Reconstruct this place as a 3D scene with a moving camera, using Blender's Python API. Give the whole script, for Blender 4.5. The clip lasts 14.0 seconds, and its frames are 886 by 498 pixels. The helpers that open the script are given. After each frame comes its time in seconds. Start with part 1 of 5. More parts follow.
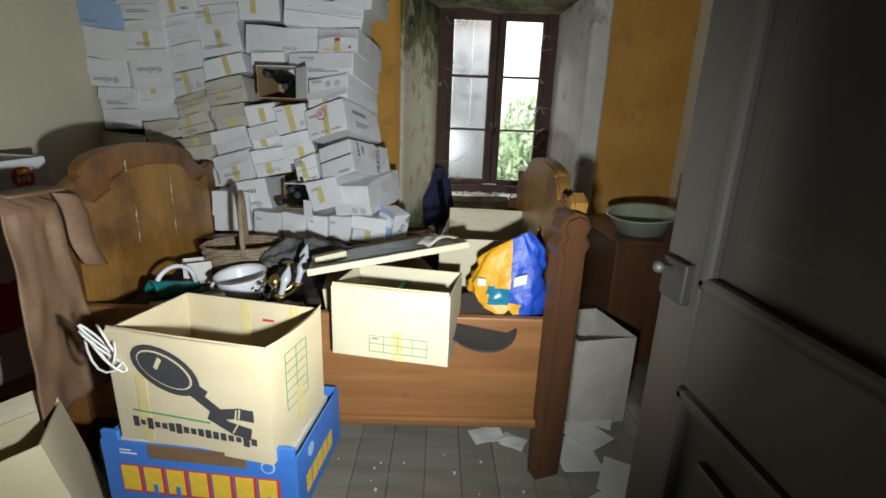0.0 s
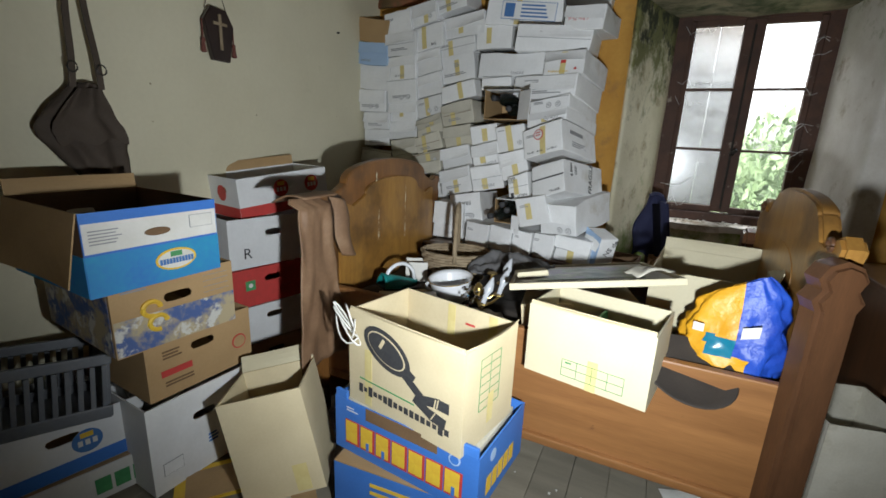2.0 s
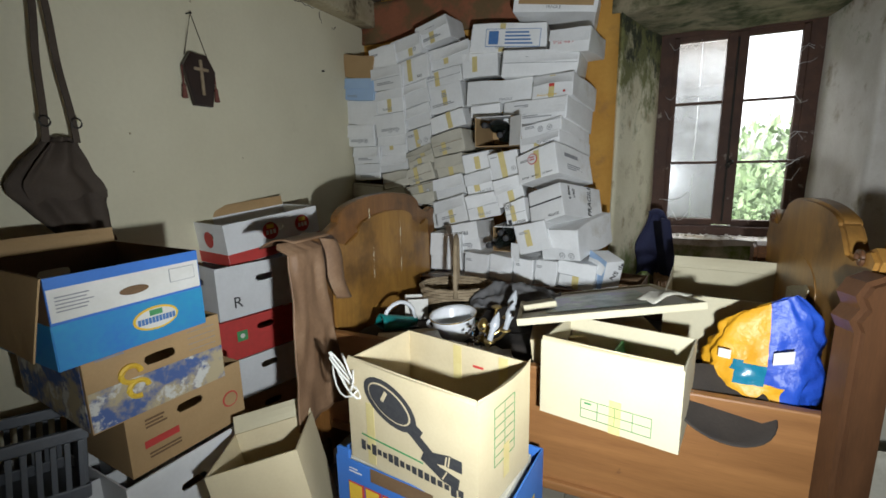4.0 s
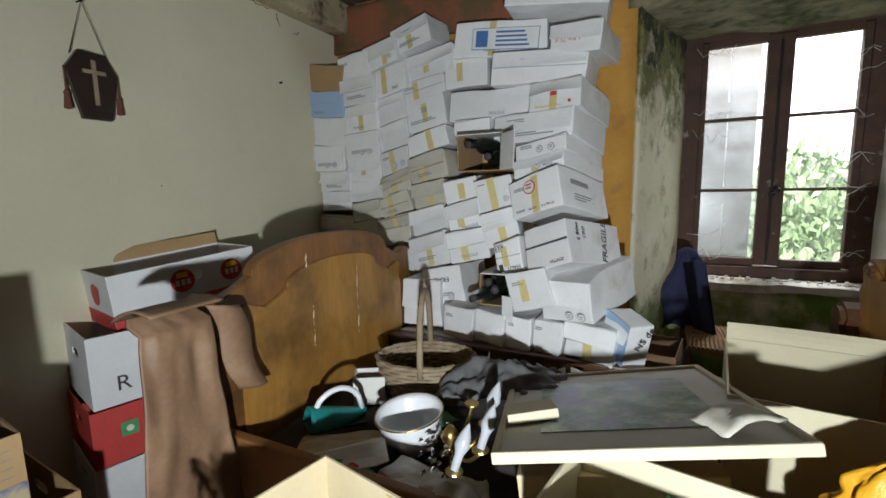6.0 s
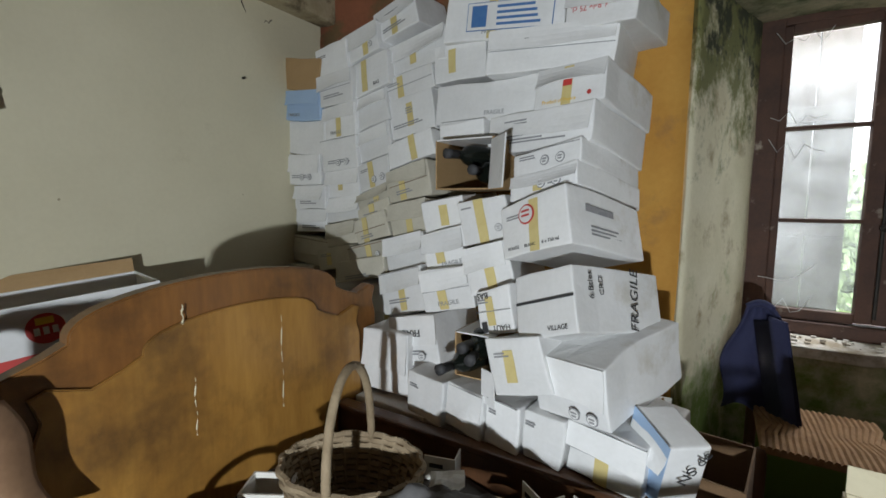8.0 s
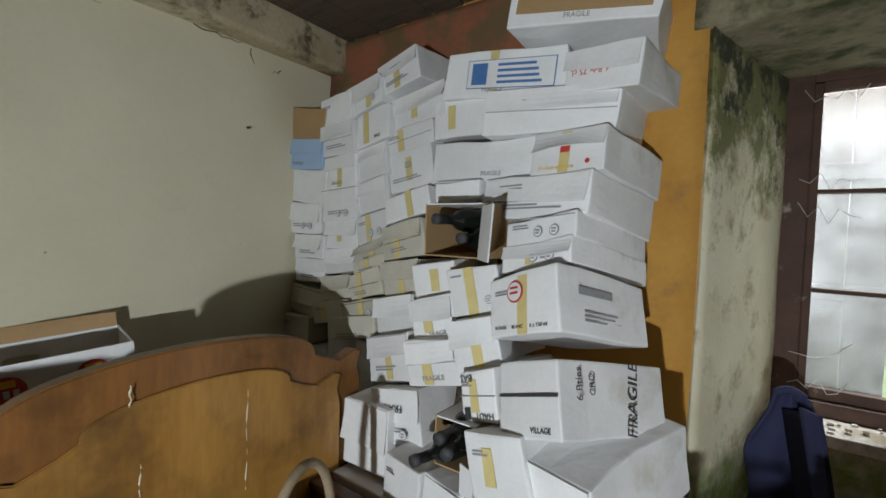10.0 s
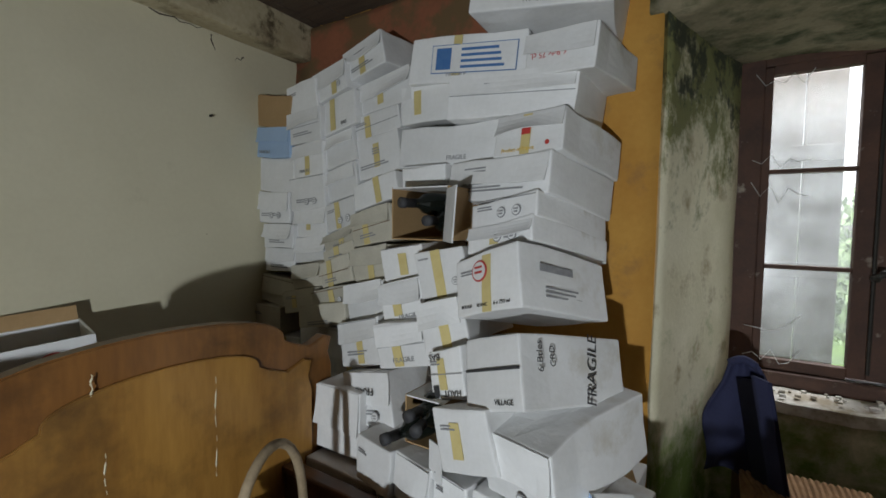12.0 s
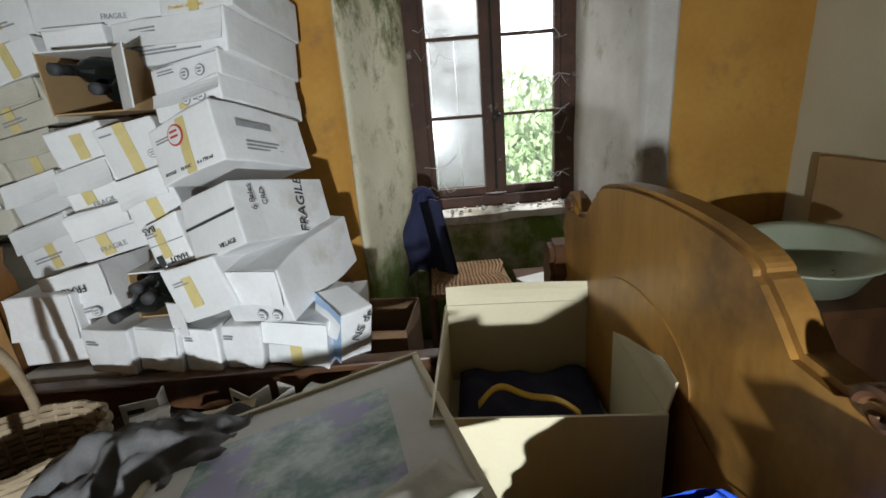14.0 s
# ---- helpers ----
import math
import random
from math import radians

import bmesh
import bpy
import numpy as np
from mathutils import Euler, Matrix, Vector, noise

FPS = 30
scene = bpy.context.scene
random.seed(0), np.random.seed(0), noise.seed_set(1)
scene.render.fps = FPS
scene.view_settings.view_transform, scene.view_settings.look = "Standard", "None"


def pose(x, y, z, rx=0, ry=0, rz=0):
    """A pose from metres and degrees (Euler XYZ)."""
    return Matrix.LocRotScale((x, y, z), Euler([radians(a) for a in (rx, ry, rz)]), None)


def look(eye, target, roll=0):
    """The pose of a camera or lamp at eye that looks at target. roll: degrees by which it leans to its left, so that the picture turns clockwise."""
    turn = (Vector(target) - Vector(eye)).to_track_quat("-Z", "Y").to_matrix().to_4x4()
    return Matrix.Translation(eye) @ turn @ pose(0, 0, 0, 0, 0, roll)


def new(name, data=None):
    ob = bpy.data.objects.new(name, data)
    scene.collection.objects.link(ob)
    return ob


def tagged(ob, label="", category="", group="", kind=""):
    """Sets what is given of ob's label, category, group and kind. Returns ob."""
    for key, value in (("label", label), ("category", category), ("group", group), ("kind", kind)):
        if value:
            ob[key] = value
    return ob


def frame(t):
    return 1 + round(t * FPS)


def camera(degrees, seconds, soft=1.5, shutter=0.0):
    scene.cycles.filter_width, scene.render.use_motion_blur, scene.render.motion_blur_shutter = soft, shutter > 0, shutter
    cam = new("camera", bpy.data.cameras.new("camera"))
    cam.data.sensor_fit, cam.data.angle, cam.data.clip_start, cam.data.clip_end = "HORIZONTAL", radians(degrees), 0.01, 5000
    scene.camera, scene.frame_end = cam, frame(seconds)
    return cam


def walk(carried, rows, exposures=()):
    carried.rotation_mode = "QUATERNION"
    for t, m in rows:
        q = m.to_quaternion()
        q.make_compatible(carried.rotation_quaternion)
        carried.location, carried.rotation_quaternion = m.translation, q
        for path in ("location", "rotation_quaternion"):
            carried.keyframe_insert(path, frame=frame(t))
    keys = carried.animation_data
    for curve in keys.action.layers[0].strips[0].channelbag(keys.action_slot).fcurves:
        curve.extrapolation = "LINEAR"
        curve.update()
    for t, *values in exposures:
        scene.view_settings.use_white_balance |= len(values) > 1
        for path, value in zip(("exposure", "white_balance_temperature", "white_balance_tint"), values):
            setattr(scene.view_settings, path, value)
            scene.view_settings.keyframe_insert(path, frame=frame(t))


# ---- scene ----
cam = camera(90.7, 14.0, soft=1.6)
PATH = [
    (0, (-0.474, -0.001, 1.260), (-0.441, 1.928, 0.733), 2.1),
    (0.5, (-0.444, -0.014, 1.271), (-0.760, 1.881, 0.716), 3.0),
    (1, (-0.449, -0.020, 1.279), (-1.024, 1.813, 0.723), 3.2),
    (1.5, (-0.483, -0.027, 1.284), (-1.223, 1.754, 0.756), 3.4),
    (2, (-0.498, -0.029, 1.283), (-1.321, 1.724, 0.784), 2.5),
    (2.5, (-0.500, -0.026, 1.287), (-1.365, 1.719, 0.834), 0.9),
    (3, (-0.496, -0.021, 1.290), (-1.353, 1.736, 0.866), -0.2),
    (5.5, (-0.631, 0.438, 1.306), (-1.450, 2.237, 1.004), -1.3),
    (6, (-0.627, 0.633, 1.312), (-1.498, 2.413, 1.042), -1.2),
    (6.5, (-0.618, 0.780, 1.316), (-1.545, 2.537, 1.081), -1.1),
    (7, (-0.631, 0.930, 1.330), (-1.595, 2.668, 1.105), -0.8),
    (7.5, (-0.660, 1.102, 1.339), (-1.651, 2.825, 1.115), -0.3),
    (8, (-0.643, 1.230, 1.346), (-1.688, 2.923, 1.136), 0.2),
    (8.5, (-0.583, 1.348, 1.388), (-1.768, 2.951, 1.226), 1.2),
    (11, (-0.612, 1.390, 1.473), (-1.710, 3.061, 1.421), 1.9),
    (11.5, (-0.606, 1.391, 1.470), (-1.679, 3.077, 1.390), 1.4),
    (12, (-0.562, 1.389, 1.440), (-1.625, 3.079, 1.327), 0.7),
    (12.5, (-0.537, 1.353, 1.394), (-1.606, 3.025, 1.142), -1.5),
    (13, (-0.562, 1.316, 1.361), (-1.474, 3.065, 1.031), -2.8),
    (13.5, (-0.510, 1.245, 1.323), (-0.984, 3.122, 0.822), -4.1),
    (14, (-0.419, 1.178, 1.325), (-0.392, 3.083, 0.717), -4.7),
]
walk(cam, [(t, look(eye, target, roll)) for t, eye, target, roll in PATH],
     exposures=[(0.0, 2.2), (1.5, 2.35), (3.0, 2.3), (5.5, 2.45), (8.5, 2.55), (11.0, 2.4), (12.0, 2.15), (13.0, 2.15), (14.0, 2.7)])

# ---- light: overcast sky through the window, the visitor's torch behind the path ----
world = bpy.data.worlds.new("overcast_sky")
scene.world = world
world.use_nodes = True
wn = world.node_tree.nodes
sky = wn.new("ShaderNodeTexSky")
sky.sky_type, sky.sun_disc = "NISHITA", False
sky.sun_elevation, sky.sun_rotation, sky.dust_density = radians(48), radians(200), 3.0
cloud = wn.new("ShaderNodeHueSaturation")
cloud.inputs["Saturation"].default_value, cloud.inputs["Value"].default_value = 0.25, 1.25
world.node_tree.links.new(sky.outputs[0], cloud.inputs["Color"])
world.node_tree.links.new(cloud.outputs[0], wn["Background"].inputs[0])
wn["Background"].inputs[1].default_value = 0.15
sun = new("sun", bpy.data.lights.new("sun", "SUN"))
sun.data.energy, sun.data.angle, sun.data.color = 2.0, radians(20), (1, 0.97, 0.92)
sun.matrix_world = look((0, 0, 0), (math.sin(radians(20)), math.cos(radians(20)), -math.tan(radians(48))))
torch = new("torch_light", bpy.data.lights.new("torch_light", "SPOT"))
torch.data.energy, torch.data.color = 29, (0.88, 0.95, 1.0)
torch.data.spot_size, torch.data.spot_blend, torch.data.shadow_soft_size = radians(146), 1.0, 0.025
torch.matrix_world = look((-0.42, 0.22, 1.03), (-1.25, 2.6, 1.30))
# added area lamp, unseen above the window, boosting the sky's light on the reveals
sky_lamp = new("added_sky_lamp", bpy.data.lights.new("added_sky_lamp", "AREA"))
sky_lamp.data.shape, sky_lamp.data.size, sky_lamp.data.size_y = "RECTANGLE", 1.2, 0.8
sky_lamp.data.energy, sky_lamp.data.color = 20, (0.93, 0.97, 1.0)
sky_lamp.matrix_world = look((-0.02, 4.75, 2.85), (-0.02, 3.2, 1.0))


# ---- materials ----
def mat(name, base, dark=None, rough=0.7, metal=0.0, scale=6.0, fine=90.0, bump=0.15, amount=0.55, vary=0.0, stain=None, stain_at=(0.55, 0.7), stain_scale=2.5, stretch=(1, 1, 1)):
    m = bpy.data.materials.new(name)
    m.use_nodes = True
    nt = m.node_tree
    n, L = nt.nodes, nt.links
    b = n["Principled BSDF"]
    b.inputs["Roughness"].default_value, b.inputs["Metallic"].default_value = rough, metal
    tc, mp = n.new("ShaderNodeTexCoord"), n.new("ShaderNodeMapping")
    mp.inputs["Scale"].default_value = stretch
    L.new(tc.outputs["Object"], mp.inputs[0])
    big, small = n.new("ShaderNodeTexNoise"), n.new("ShaderNodeTexNoise")
    big.inputs["Scale"].default_value, big.inputs["Detail"].default_value = scale, 6
    small.inputs["Scale"].default_value, small.inputs["Detail"].default_value = fine, 4
    for q in (big, small):
        L.new(mp.outputs[0], q.inputs["Vector"])
    dark = dark or tuple(c * 0.7 for c in base)
    ramp = n.new("ShaderNodeValToRGB")
    ramp.color_ramp.elements[0].position, ramp.color_ramp.elements[1].position = 0.5 - amount / 2, 0.5 + amount / 2
    ramp.color_ramp.elements[0].color, ramp.color_ramp.elements[1].color = (*dark, 1), (*base, 1)
    mixf = n.new("ShaderNodeMath")
    mixf.operation = "MULTIPLY_ADD"
    mixf.inputs[1].default_value = 0.35
    L.new(small.outputs[0], mixf.inputs[0])
    sub = n.new("ShaderNodeMath")
    sub.operation = "MULTIPLY_ADD"
    sub.inputs[1].default_value, sub.inputs[2].default_value = 1.0, -0.175
    L.new(big.outputs[0], sub.inputs[0])
    L.new(sub.outputs[0], mixf.inputs[2])
    L.new(mixf.outputs[0], ramp.inputs[0])
    col = ramp.outputs[0]
    if stain:
        st, sr, mx = n.new("ShaderNodeTexNoise"), n.new("ShaderNodeValToRGB"), n.new("ShaderNodeMixRGB")
        st.inputs["Scale"].default_value, st.inputs["Detail"].default_value, st.inputs["Roughness"].default_value = stain_scale, 9, 0.65
        L.new(tc.outputs["Object"], st.inputs["Vector"])
        sr.color_ramp.elements[0].position, sr.color_ramp.elements[1].position = stain_at
        L.new(st.outputs[0], sr.inputs[0])
        L.new(sr.outputs[0], mx.inputs[0])
        L.new(col, mx.inputs[1])
        mx.inputs[2].default_value = (*stain, 1)
        col = mx.outputs[0]
    if vary:
        oi, hv, mr = n.new("ShaderNodeObjectInfo"), n.new("ShaderNodeHueSaturation"), n.new("ShaderNodeMapRange")
        mr.inputs["To Min"].default_value, mr.inputs["To Max"].default_value = 1 - vary, 1 + vary
        L.new(oi.outputs["Random"], mr.inputs["Value"])
        L.new(mr.outputs[0], hv.inputs["Value"])
        L.new(col, hv.inputs["Color"])
        col = hv.outputs[0]
    L.new(col, b.inputs["Base Color"])
    bp = n.new("ShaderNodeBump")
    bp.inputs["Strength"].default_value, bp.inputs["Distance"].default_value = bump, 0.01
    L.new(mixf.outputs[0], bp.inputs["Height"])
    L.new(bp.outputs[0], b.inputs["Normal"])
    return m


def glass(name, alpha_rough, dirt):
    m = bpy.data.materials.new(name)
    m.use_nodes = True
    n, L = m.node_tree.nodes, m.node_tree.links
    b = n["Principled BSDF"]
    n.remove(b)
    tr, df, gl, mx, mx2 = n.new("ShaderNodeBsdfTransparent"), n.new("ShaderNodeBsdfTranslucent"), n.new("ShaderNodeBsdfGlossy"), n.new("ShaderNodeMixShader"), n.new("ShaderNodeMixShader")
    no, rp, tc = n.new("ShaderNodeTexNoise"), n.new("ShaderNodeValToRGB"), n.new("ShaderNodeTexCoord")
    no.inputs["Scale"].default_value, no.inputs["Detail"].default_value = 9, 8
    L.new(tc.outputs["Object"], no.inputs["Vector"])
    rp.color_ramp.elements[0].position, rp.color_ramp.elements[1].position = 0.35, 0.75
    rp.color_ramp.elements[0].color, rp.color_ramp.elements[1].color = (dirt * 0.4,) * 3 + (1,), (dirt,) * 3 + (1,)
    L.new(no.outputs[0], rp.inputs[0])
    df.inputs[0].default_value = (0.46, 0.47, 0.48, 1)
    gl.inputs["Roughness"].default_value = alpha_rough
    L.new(rp.outputs[0], mx.inputs[0])
    L.new(tr.outputs[0], mx.inputs[1])
    L.new(df.outputs[0], mx.inputs[2])
    mx2.inputs[0].default_value = 0.05
    L.new(mx.outputs[0], mx2.inputs[1])
    L.new(gl.outputs[0], mx2.inputs[2])
    L.new(mx2.outputs[0], n["Material Output"].inputs[0])
    return m


PLASTER = mat("cream_plaster", (0.70, 0.65, 0.48), (0.62, 0.57, 0.41), 0.9, scale=2.2, fine=60, bump=0.14, stain=(0.42, 0.36, 0.22), stain_at=(0.68, 0.86), stain_scale=1.6)
OCHRE = mat("ochre_limewash", (0.60, 0.33, 0.07), (0.46, 0.22, 0.04), 0.92, scale=3, fine=50, bump=0.2, stain=(0.30, 0.16, 0.06), stain_at=(0.56, 0.72), stain_scale=4)
ROSE = mat("brick_red_limewash", (0.34, 0.12, 0.06), (0.20, 0.08, 0.04), 0.92, scale=4, fine=50, bump=0.35, stain=(0.16, 0.10, 0.045), stain_at=(0.46, 0.58), stain_scale=5)
REVEAL = mat("mouldy_whitewash", (0.74, 0.69, 0.52), (0.58, 0.53, 0.36), 0.92, scale=5, fine=70, bump=0.4, stain=(0.34, 0.27, 0.15), stain_at=(0.56, 0.70), stain_scale=6)


def mould(m, colour, at, rise, scale, width):
    """Damp mould over a plaster: noise patches that thicken upwards or downwards."""
    n, L = m.node_tree.nodes, m.node_tree.links
    b = n["Principled BSDF"]
    tc, sp, no = n.new("ShaderNodeTexCoord"), n.new("ShaderNodeSeparateXYZ"), n.new("ShaderNodeTexNoise")
    no.inputs["Scale"].default_value, no.inputs["Detail"].default_value, no.inputs["Roughness"].default_value = scale, 10, 0.72
    up, add, rp, mx = n.new("ShaderNodeMath"), n.new("ShaderNodeMath"), n.new("ShaderNodeValToRGB"), n.new("ShaderNodeMixRGB")
    up.operation, add.operation = "MULTIPLY_ADD", "ADD"
    up.inputs[1].default_value, up.inputs[2].default_value = rise, -rise * at
    L.new(tc.outputs["Object"], sp.inputs[0])
    L.new(tc.outputs["Object"], no.inputs["Vector"])
    L.new(sp.outputs[2], up.inputs[0])
    L.new(up.outputs[0], add.inputs[0])
    L.new(no.outputs[0], add.inputs[1])
    L.new(add.outputs[0], rp.inputs[0])
    rp.color_ramp.elements[0].position, rp.color_ramp.elements[1].position = 0.5, 0.5 + width
    L.new(rp.outputs[0], mx.inputs[0])
    L.new(b.inputs["Base Color"].links[0].from_socket, mx.inputs[1])
    mx.inputs[2].default_value = (*colour, 1)
    L.new(mx.outputs[0], b.inputs["Base Color"])


mould(REVEAL, (0.16, 0.24, 0.04), 0.85, -0.32, 2.6, 0.18)
mould(REVEAL, (0.17, 0.17, 0.06), 1.62, 0.42, 5.0, 0.14)
mould(REVEAL, (0.035, 0.04, 0.02), 1.95, 0.40, 9.0, 0.10)
REVEAL_CLEAN = mat("flaking_whitewash", (0.70, 0.67, 0.62), (0.54, 0.5, 0.44), 0.92, scale=6, fine=70, bump=0.35, stain=(0.34, 0.28, 0.2), stain_at=(0.56, 0.68), stain_scale=5)
mould(REVEAL_CLEAN, (0.16, 0.20, 0.06), 2.25, 0.30, 6.0, 0.16)
MOSS = mat("mossy_lintel", (0.34, 0.29, 0.19), (0.15, 0.13, 0.07), 0.95, scale=7, fine=60, bump=0.5, stain=(0.05, 0.06, 0.02), stain_at=(0.44, 0.6), stain_scale=5)
BEAMM = mat("limewashed_beam", (0.58, 0.52, 0.36), (0.36, 0.29, 0.17), 0.9, scale=3, fine=50, bump=0.5, stain=(0.12, 0.085, 0.045), stain_at=(0.47, 0.60), stain_scale=4)
mould(BEAMM, (0.10, 0.075, 0.04), 2.46, 0.6, 7.0, 0.10)
CEIL = mat("dark_ceiling_planks", (0.12, 0.085, 0.055), (0.06, 0.04, 0.03), 0.85, scale=4, fine=60, bump=0.3, stretch=(1, 8, 1))
FLOORM = mat("dusty_floorboards", (0.30, 0.265, 0.20), (0.2, 0.175, 0.13), 0.85, scale=3, fine=80, bump=0.15, stretch=(1, 6, 1), vary=0.12)
WOOD = mat("walnut_veneer", (0.42, 0.22, 0.05), (0.25, 0.115, 0.025), 0.34, scale=5, fine=40, bump=0.04, stretch=(2, 2, 0.35), stain=(0.09, 0.045, 0.017), stain_at=(0.48, 0.70), stain_scale=2.6)
RIMW = mat("dark_walnut_rim", (0.27, 0.12, 0.032), (0.15, 0.062, 0.018), 0.32, scale=5, fine=40, bump=0.04, stretch=(2, 2, 0.35), stain=(0.06, 0.03, 0.013), stain_at=(0.50, 0.70), stain_scale=3)
PINE = mat("varnished_pine", (0.34, 0.155, 0.052), (0.20, 0.085, 0.027), 0.45, scale=4, fine=50, bump=0.05, stretch=(0.4, 4, 5), stain=(0.10, 0.045, 0.02), stain_at=(0.66, 0.72), stain_scale=9)
DARKW = mat("dark_stained_wood", (0.13, 0.058, 0.026), (0.06, 0.028, 0.014), 0.35, scale=5, fine=60, bump=0.06, stretch=(3, 3, 0.5))
# door colour darkened to stand for the torch light that misses it
DOORM = mat("shade_darkened_door_paint", (0.042, 0.037, 0.029), (0.026, 0.023, 0.018), 0.55, scale=5, fine=70, bump=0.08, stretch=(2, 2, 0.4))
WINW = mat("weathered_brown_window_paint", (0.11, 0.05, 0.03), (0.05, 0.025, 0.018), 0.7, scale=9, fine=80, bump=0.3, stain=(0.35, 0.3, 0.24), stain_at=(0.62, 0.75), stain_scale=12)
WHITEC = mat("white_carton", (0.81, 0.81, 0.81), (0.70, 0.70, 0.69), 0.7, scale=9, fine=70, bump=0.22, vary=0.09, stain=(0.48, 0.43, 0.33), stain_at=(0.60, 0.80), stain_scale=4)
GREYC = mat("dusty_carton", (0.62, 0.59, 0.50), (0.46, 0.43, 0.35), 0.8, scale=8, fine=120, bump=0.1, vary=0.12, stain=(0.3, 0.25, 0.17), stain_at=(0.55, 0.75), stain_scale=5)
KRAFT = mat("kraft_cardboard", (0.46, 0.30, 0.145), (0.36, 0.23, 0.105), 0.8, scale=6, fine=110, bump=0.06, vary=0.08)
DKRAFT = mat("dark_kraft_and_hole_shade", (0.20, 0.115, 0.055), (0.13, 0.075, 0.036), 0.82, scale=6, fine=110, bump=0.06)
TAN = mat("tan_carton", (0.66, 0.56, 0.36), (0.56, 0.46, 0.285), 0.7, scale=6, fine=110, bump=0.05)
CREAM = mat("cream_carton", (0.63, 0.57, 0.40), (0.55, 0.49, 0.33), 0.7, scale=5, fine=110, bump=0.05)
TAPE = mat("yellowed_tape", (0.68, 0.58, 0.27), (0.60, 0.48, 0.20), 0.35, scale=20, fine=100, bump=0.03)
INK = mat("black_print", (0.03, 0.03, 0.035), (0.05, 0.05, 0.05), 0.7, scale=60)
GREYINK = mat("grey_print", (0.24, 0.24, 0.26), (0.34, 0.34, 0.34), 0.8, scale=60)
REDINK = mat("red_print", (0.58, 0.05, 0.045), (0.45, 0.05, 0.04), 0.6, scale=30)
BLUEINK = mat("blue_print", (0.05, 0.15, 0.40), (0.08, 0.2, 0.42), 0.6, scale=30)
GREENINK = mat("green_print", (0.08, 0.33, 0.12), (0.06, 0.25, 0.09), 0.6, scale=30)
YELLOWINK = mat("yellow_print", (0.80, 0.56, 0.05), (0.72, 0.42, 0.04), 0.55, scale=30)
BLUEC = mat("blue_printed_carton", (0.055, 0.20, 0.60), (0.04, 0.15, 0.48), 0.5, scale=6, fine=110, bump=0.05)
TURQ = mat("turquoise_printed_carton", (0.03, 0.32, 0.50), (0.03, 0.17, 0.52), 0.5, scale=5, fine=60, bump=0.05)
SCUFF = mat("scuffed_blue_print", (0.44, 0.36, 0.22), (0.07, 0.12, 0.30), 0.7, scale=9, fine=50, bump=0.05, amount=0.16, stain=(0.60, 0.59, 0.54), stain_at=(0.54, 0.60), stain_scale=13)
PALEBLUE = mat("pale_blue_carton", (0.38, 0.52, 0.72), (0.32, 0.45, 0.64), 0.6, scale=6)
PLASTIC_Y = mat("yellow_plastic_film", (0.78, 0.40, 0.02), (0.65, 0.30, 0.02), 0.42, scale=9, bump=0.5)
PLASTIC_B = mat("blue_plastic_film", (0.02, 0.09, 0.52), (0.015, 0.05, 0.36), 0.42, scale=9, bump=0.5)
PLASTIC_T = mat("teal_plastic_film", (0.01, 0.20, 0.30), (0.01, 0.15, 0.24), 0.25, scale=5)
CRATEP = mat("grey_plastic_crate", (0.13, 0.14, 0.155), (0.09, 0.095, 0.105), 0.5, scale=8)
LEATHER = mat("worn_brown_leather", (0.27, 0.16, 0.088), (0.15, 0.082, 0.044), 0.6, scale=6, fine=70, bump=0.25, stain=(0.30, 0.20, 0.125), stain_at=(0.55, 0.75), stain_scale=6)
BAGM = mat("dusty_brown_canvas", (0.085, 0.062, 0.045), (0.05, 0.036, 0.026), 0.85, scale=8, fine=140, bump=0.2)
NAVY = mat("navy_cloth", (0.032, 0.037, 0.095), (0.02, 0.022, 0.06), 0.9, scale=9, fine=160, bump=0.2)
GREYCLOTH = mat("grey_cloth", (0.16, 0.155, 0.155), (0.09, 0.088, 0.088), 0.85, scale=9, fine=160, bump=0.2)
DARKCLOTH = mat("dark_blanket", (0.05, 0.04, 0.032), (0.028, 0.022, 0.018), 0.95, scale=7, fine=120, bump=0.3)
WICKER = mat("weathered_wicker", (0.36, 0.28, 0.18), (0.20, 0.145, 0.085), 0.8, scale=20, fine=120, bump=0.3)
RUSH = mat("woven_rush", (0.40, 0.23, 0.11), (0.22, 0.12, 0.055), 0.85, scale=25, fine=120, bump=0.4)
ENAMEL = mat("white_enamel", (0.75, 0.76, 0.78), (0.68, 0.69, 0.7), 0.25, scale=8, bump=0.02)
GREENENAMEL = mat("chipped_green_enamel", (0.42, 0.45, 0.33), (0.32, 0.35, 0.24), 0.35, scale=8, bump=0.03, stain=(0.10, 0.07, 0.04), stain_at=(0.66, 0.72), stain_scale=14)
TEAL = mat("teal_plastic", (0.01, 0.22, 0.20), (0.01, 0.16, 0.15), 0.3, scale=8)
BRASS = mat("tarnished_brass", (0.50, 0.36, 0.12), (0.3, 0.2, 0.07), 0.3, metal=0.9, scale=20)
BULB = mat("frosted_bulb_glass", (0.5, 0.52, 0.55), (0.42, 0.44, 0.46), 0.2, scale=20)
PAPER = mat("white_paper", (0.74, 0.72, 0.68), (0.62, 0.6, 0.54), 0.8, scale=10, bump=0.05)
PRINTM = mat("faded_landscape_print", (0.56, 0.64, 0.60), (0.14, 0.24, 0.20), 0.3, scale=16, fine=70, bump=0.02, amount=0.3, stain=(0.36, 0.33, 0.52), stain_at=(0.50, 0.58), stain_scale=9)
SHUTTER = mat("pale_painted_shutter", (0.24, 0.23, 0.23), (0.17, 0.16, 0.155), 0.8, scale=4, stretch=(5, 5, 0.6))
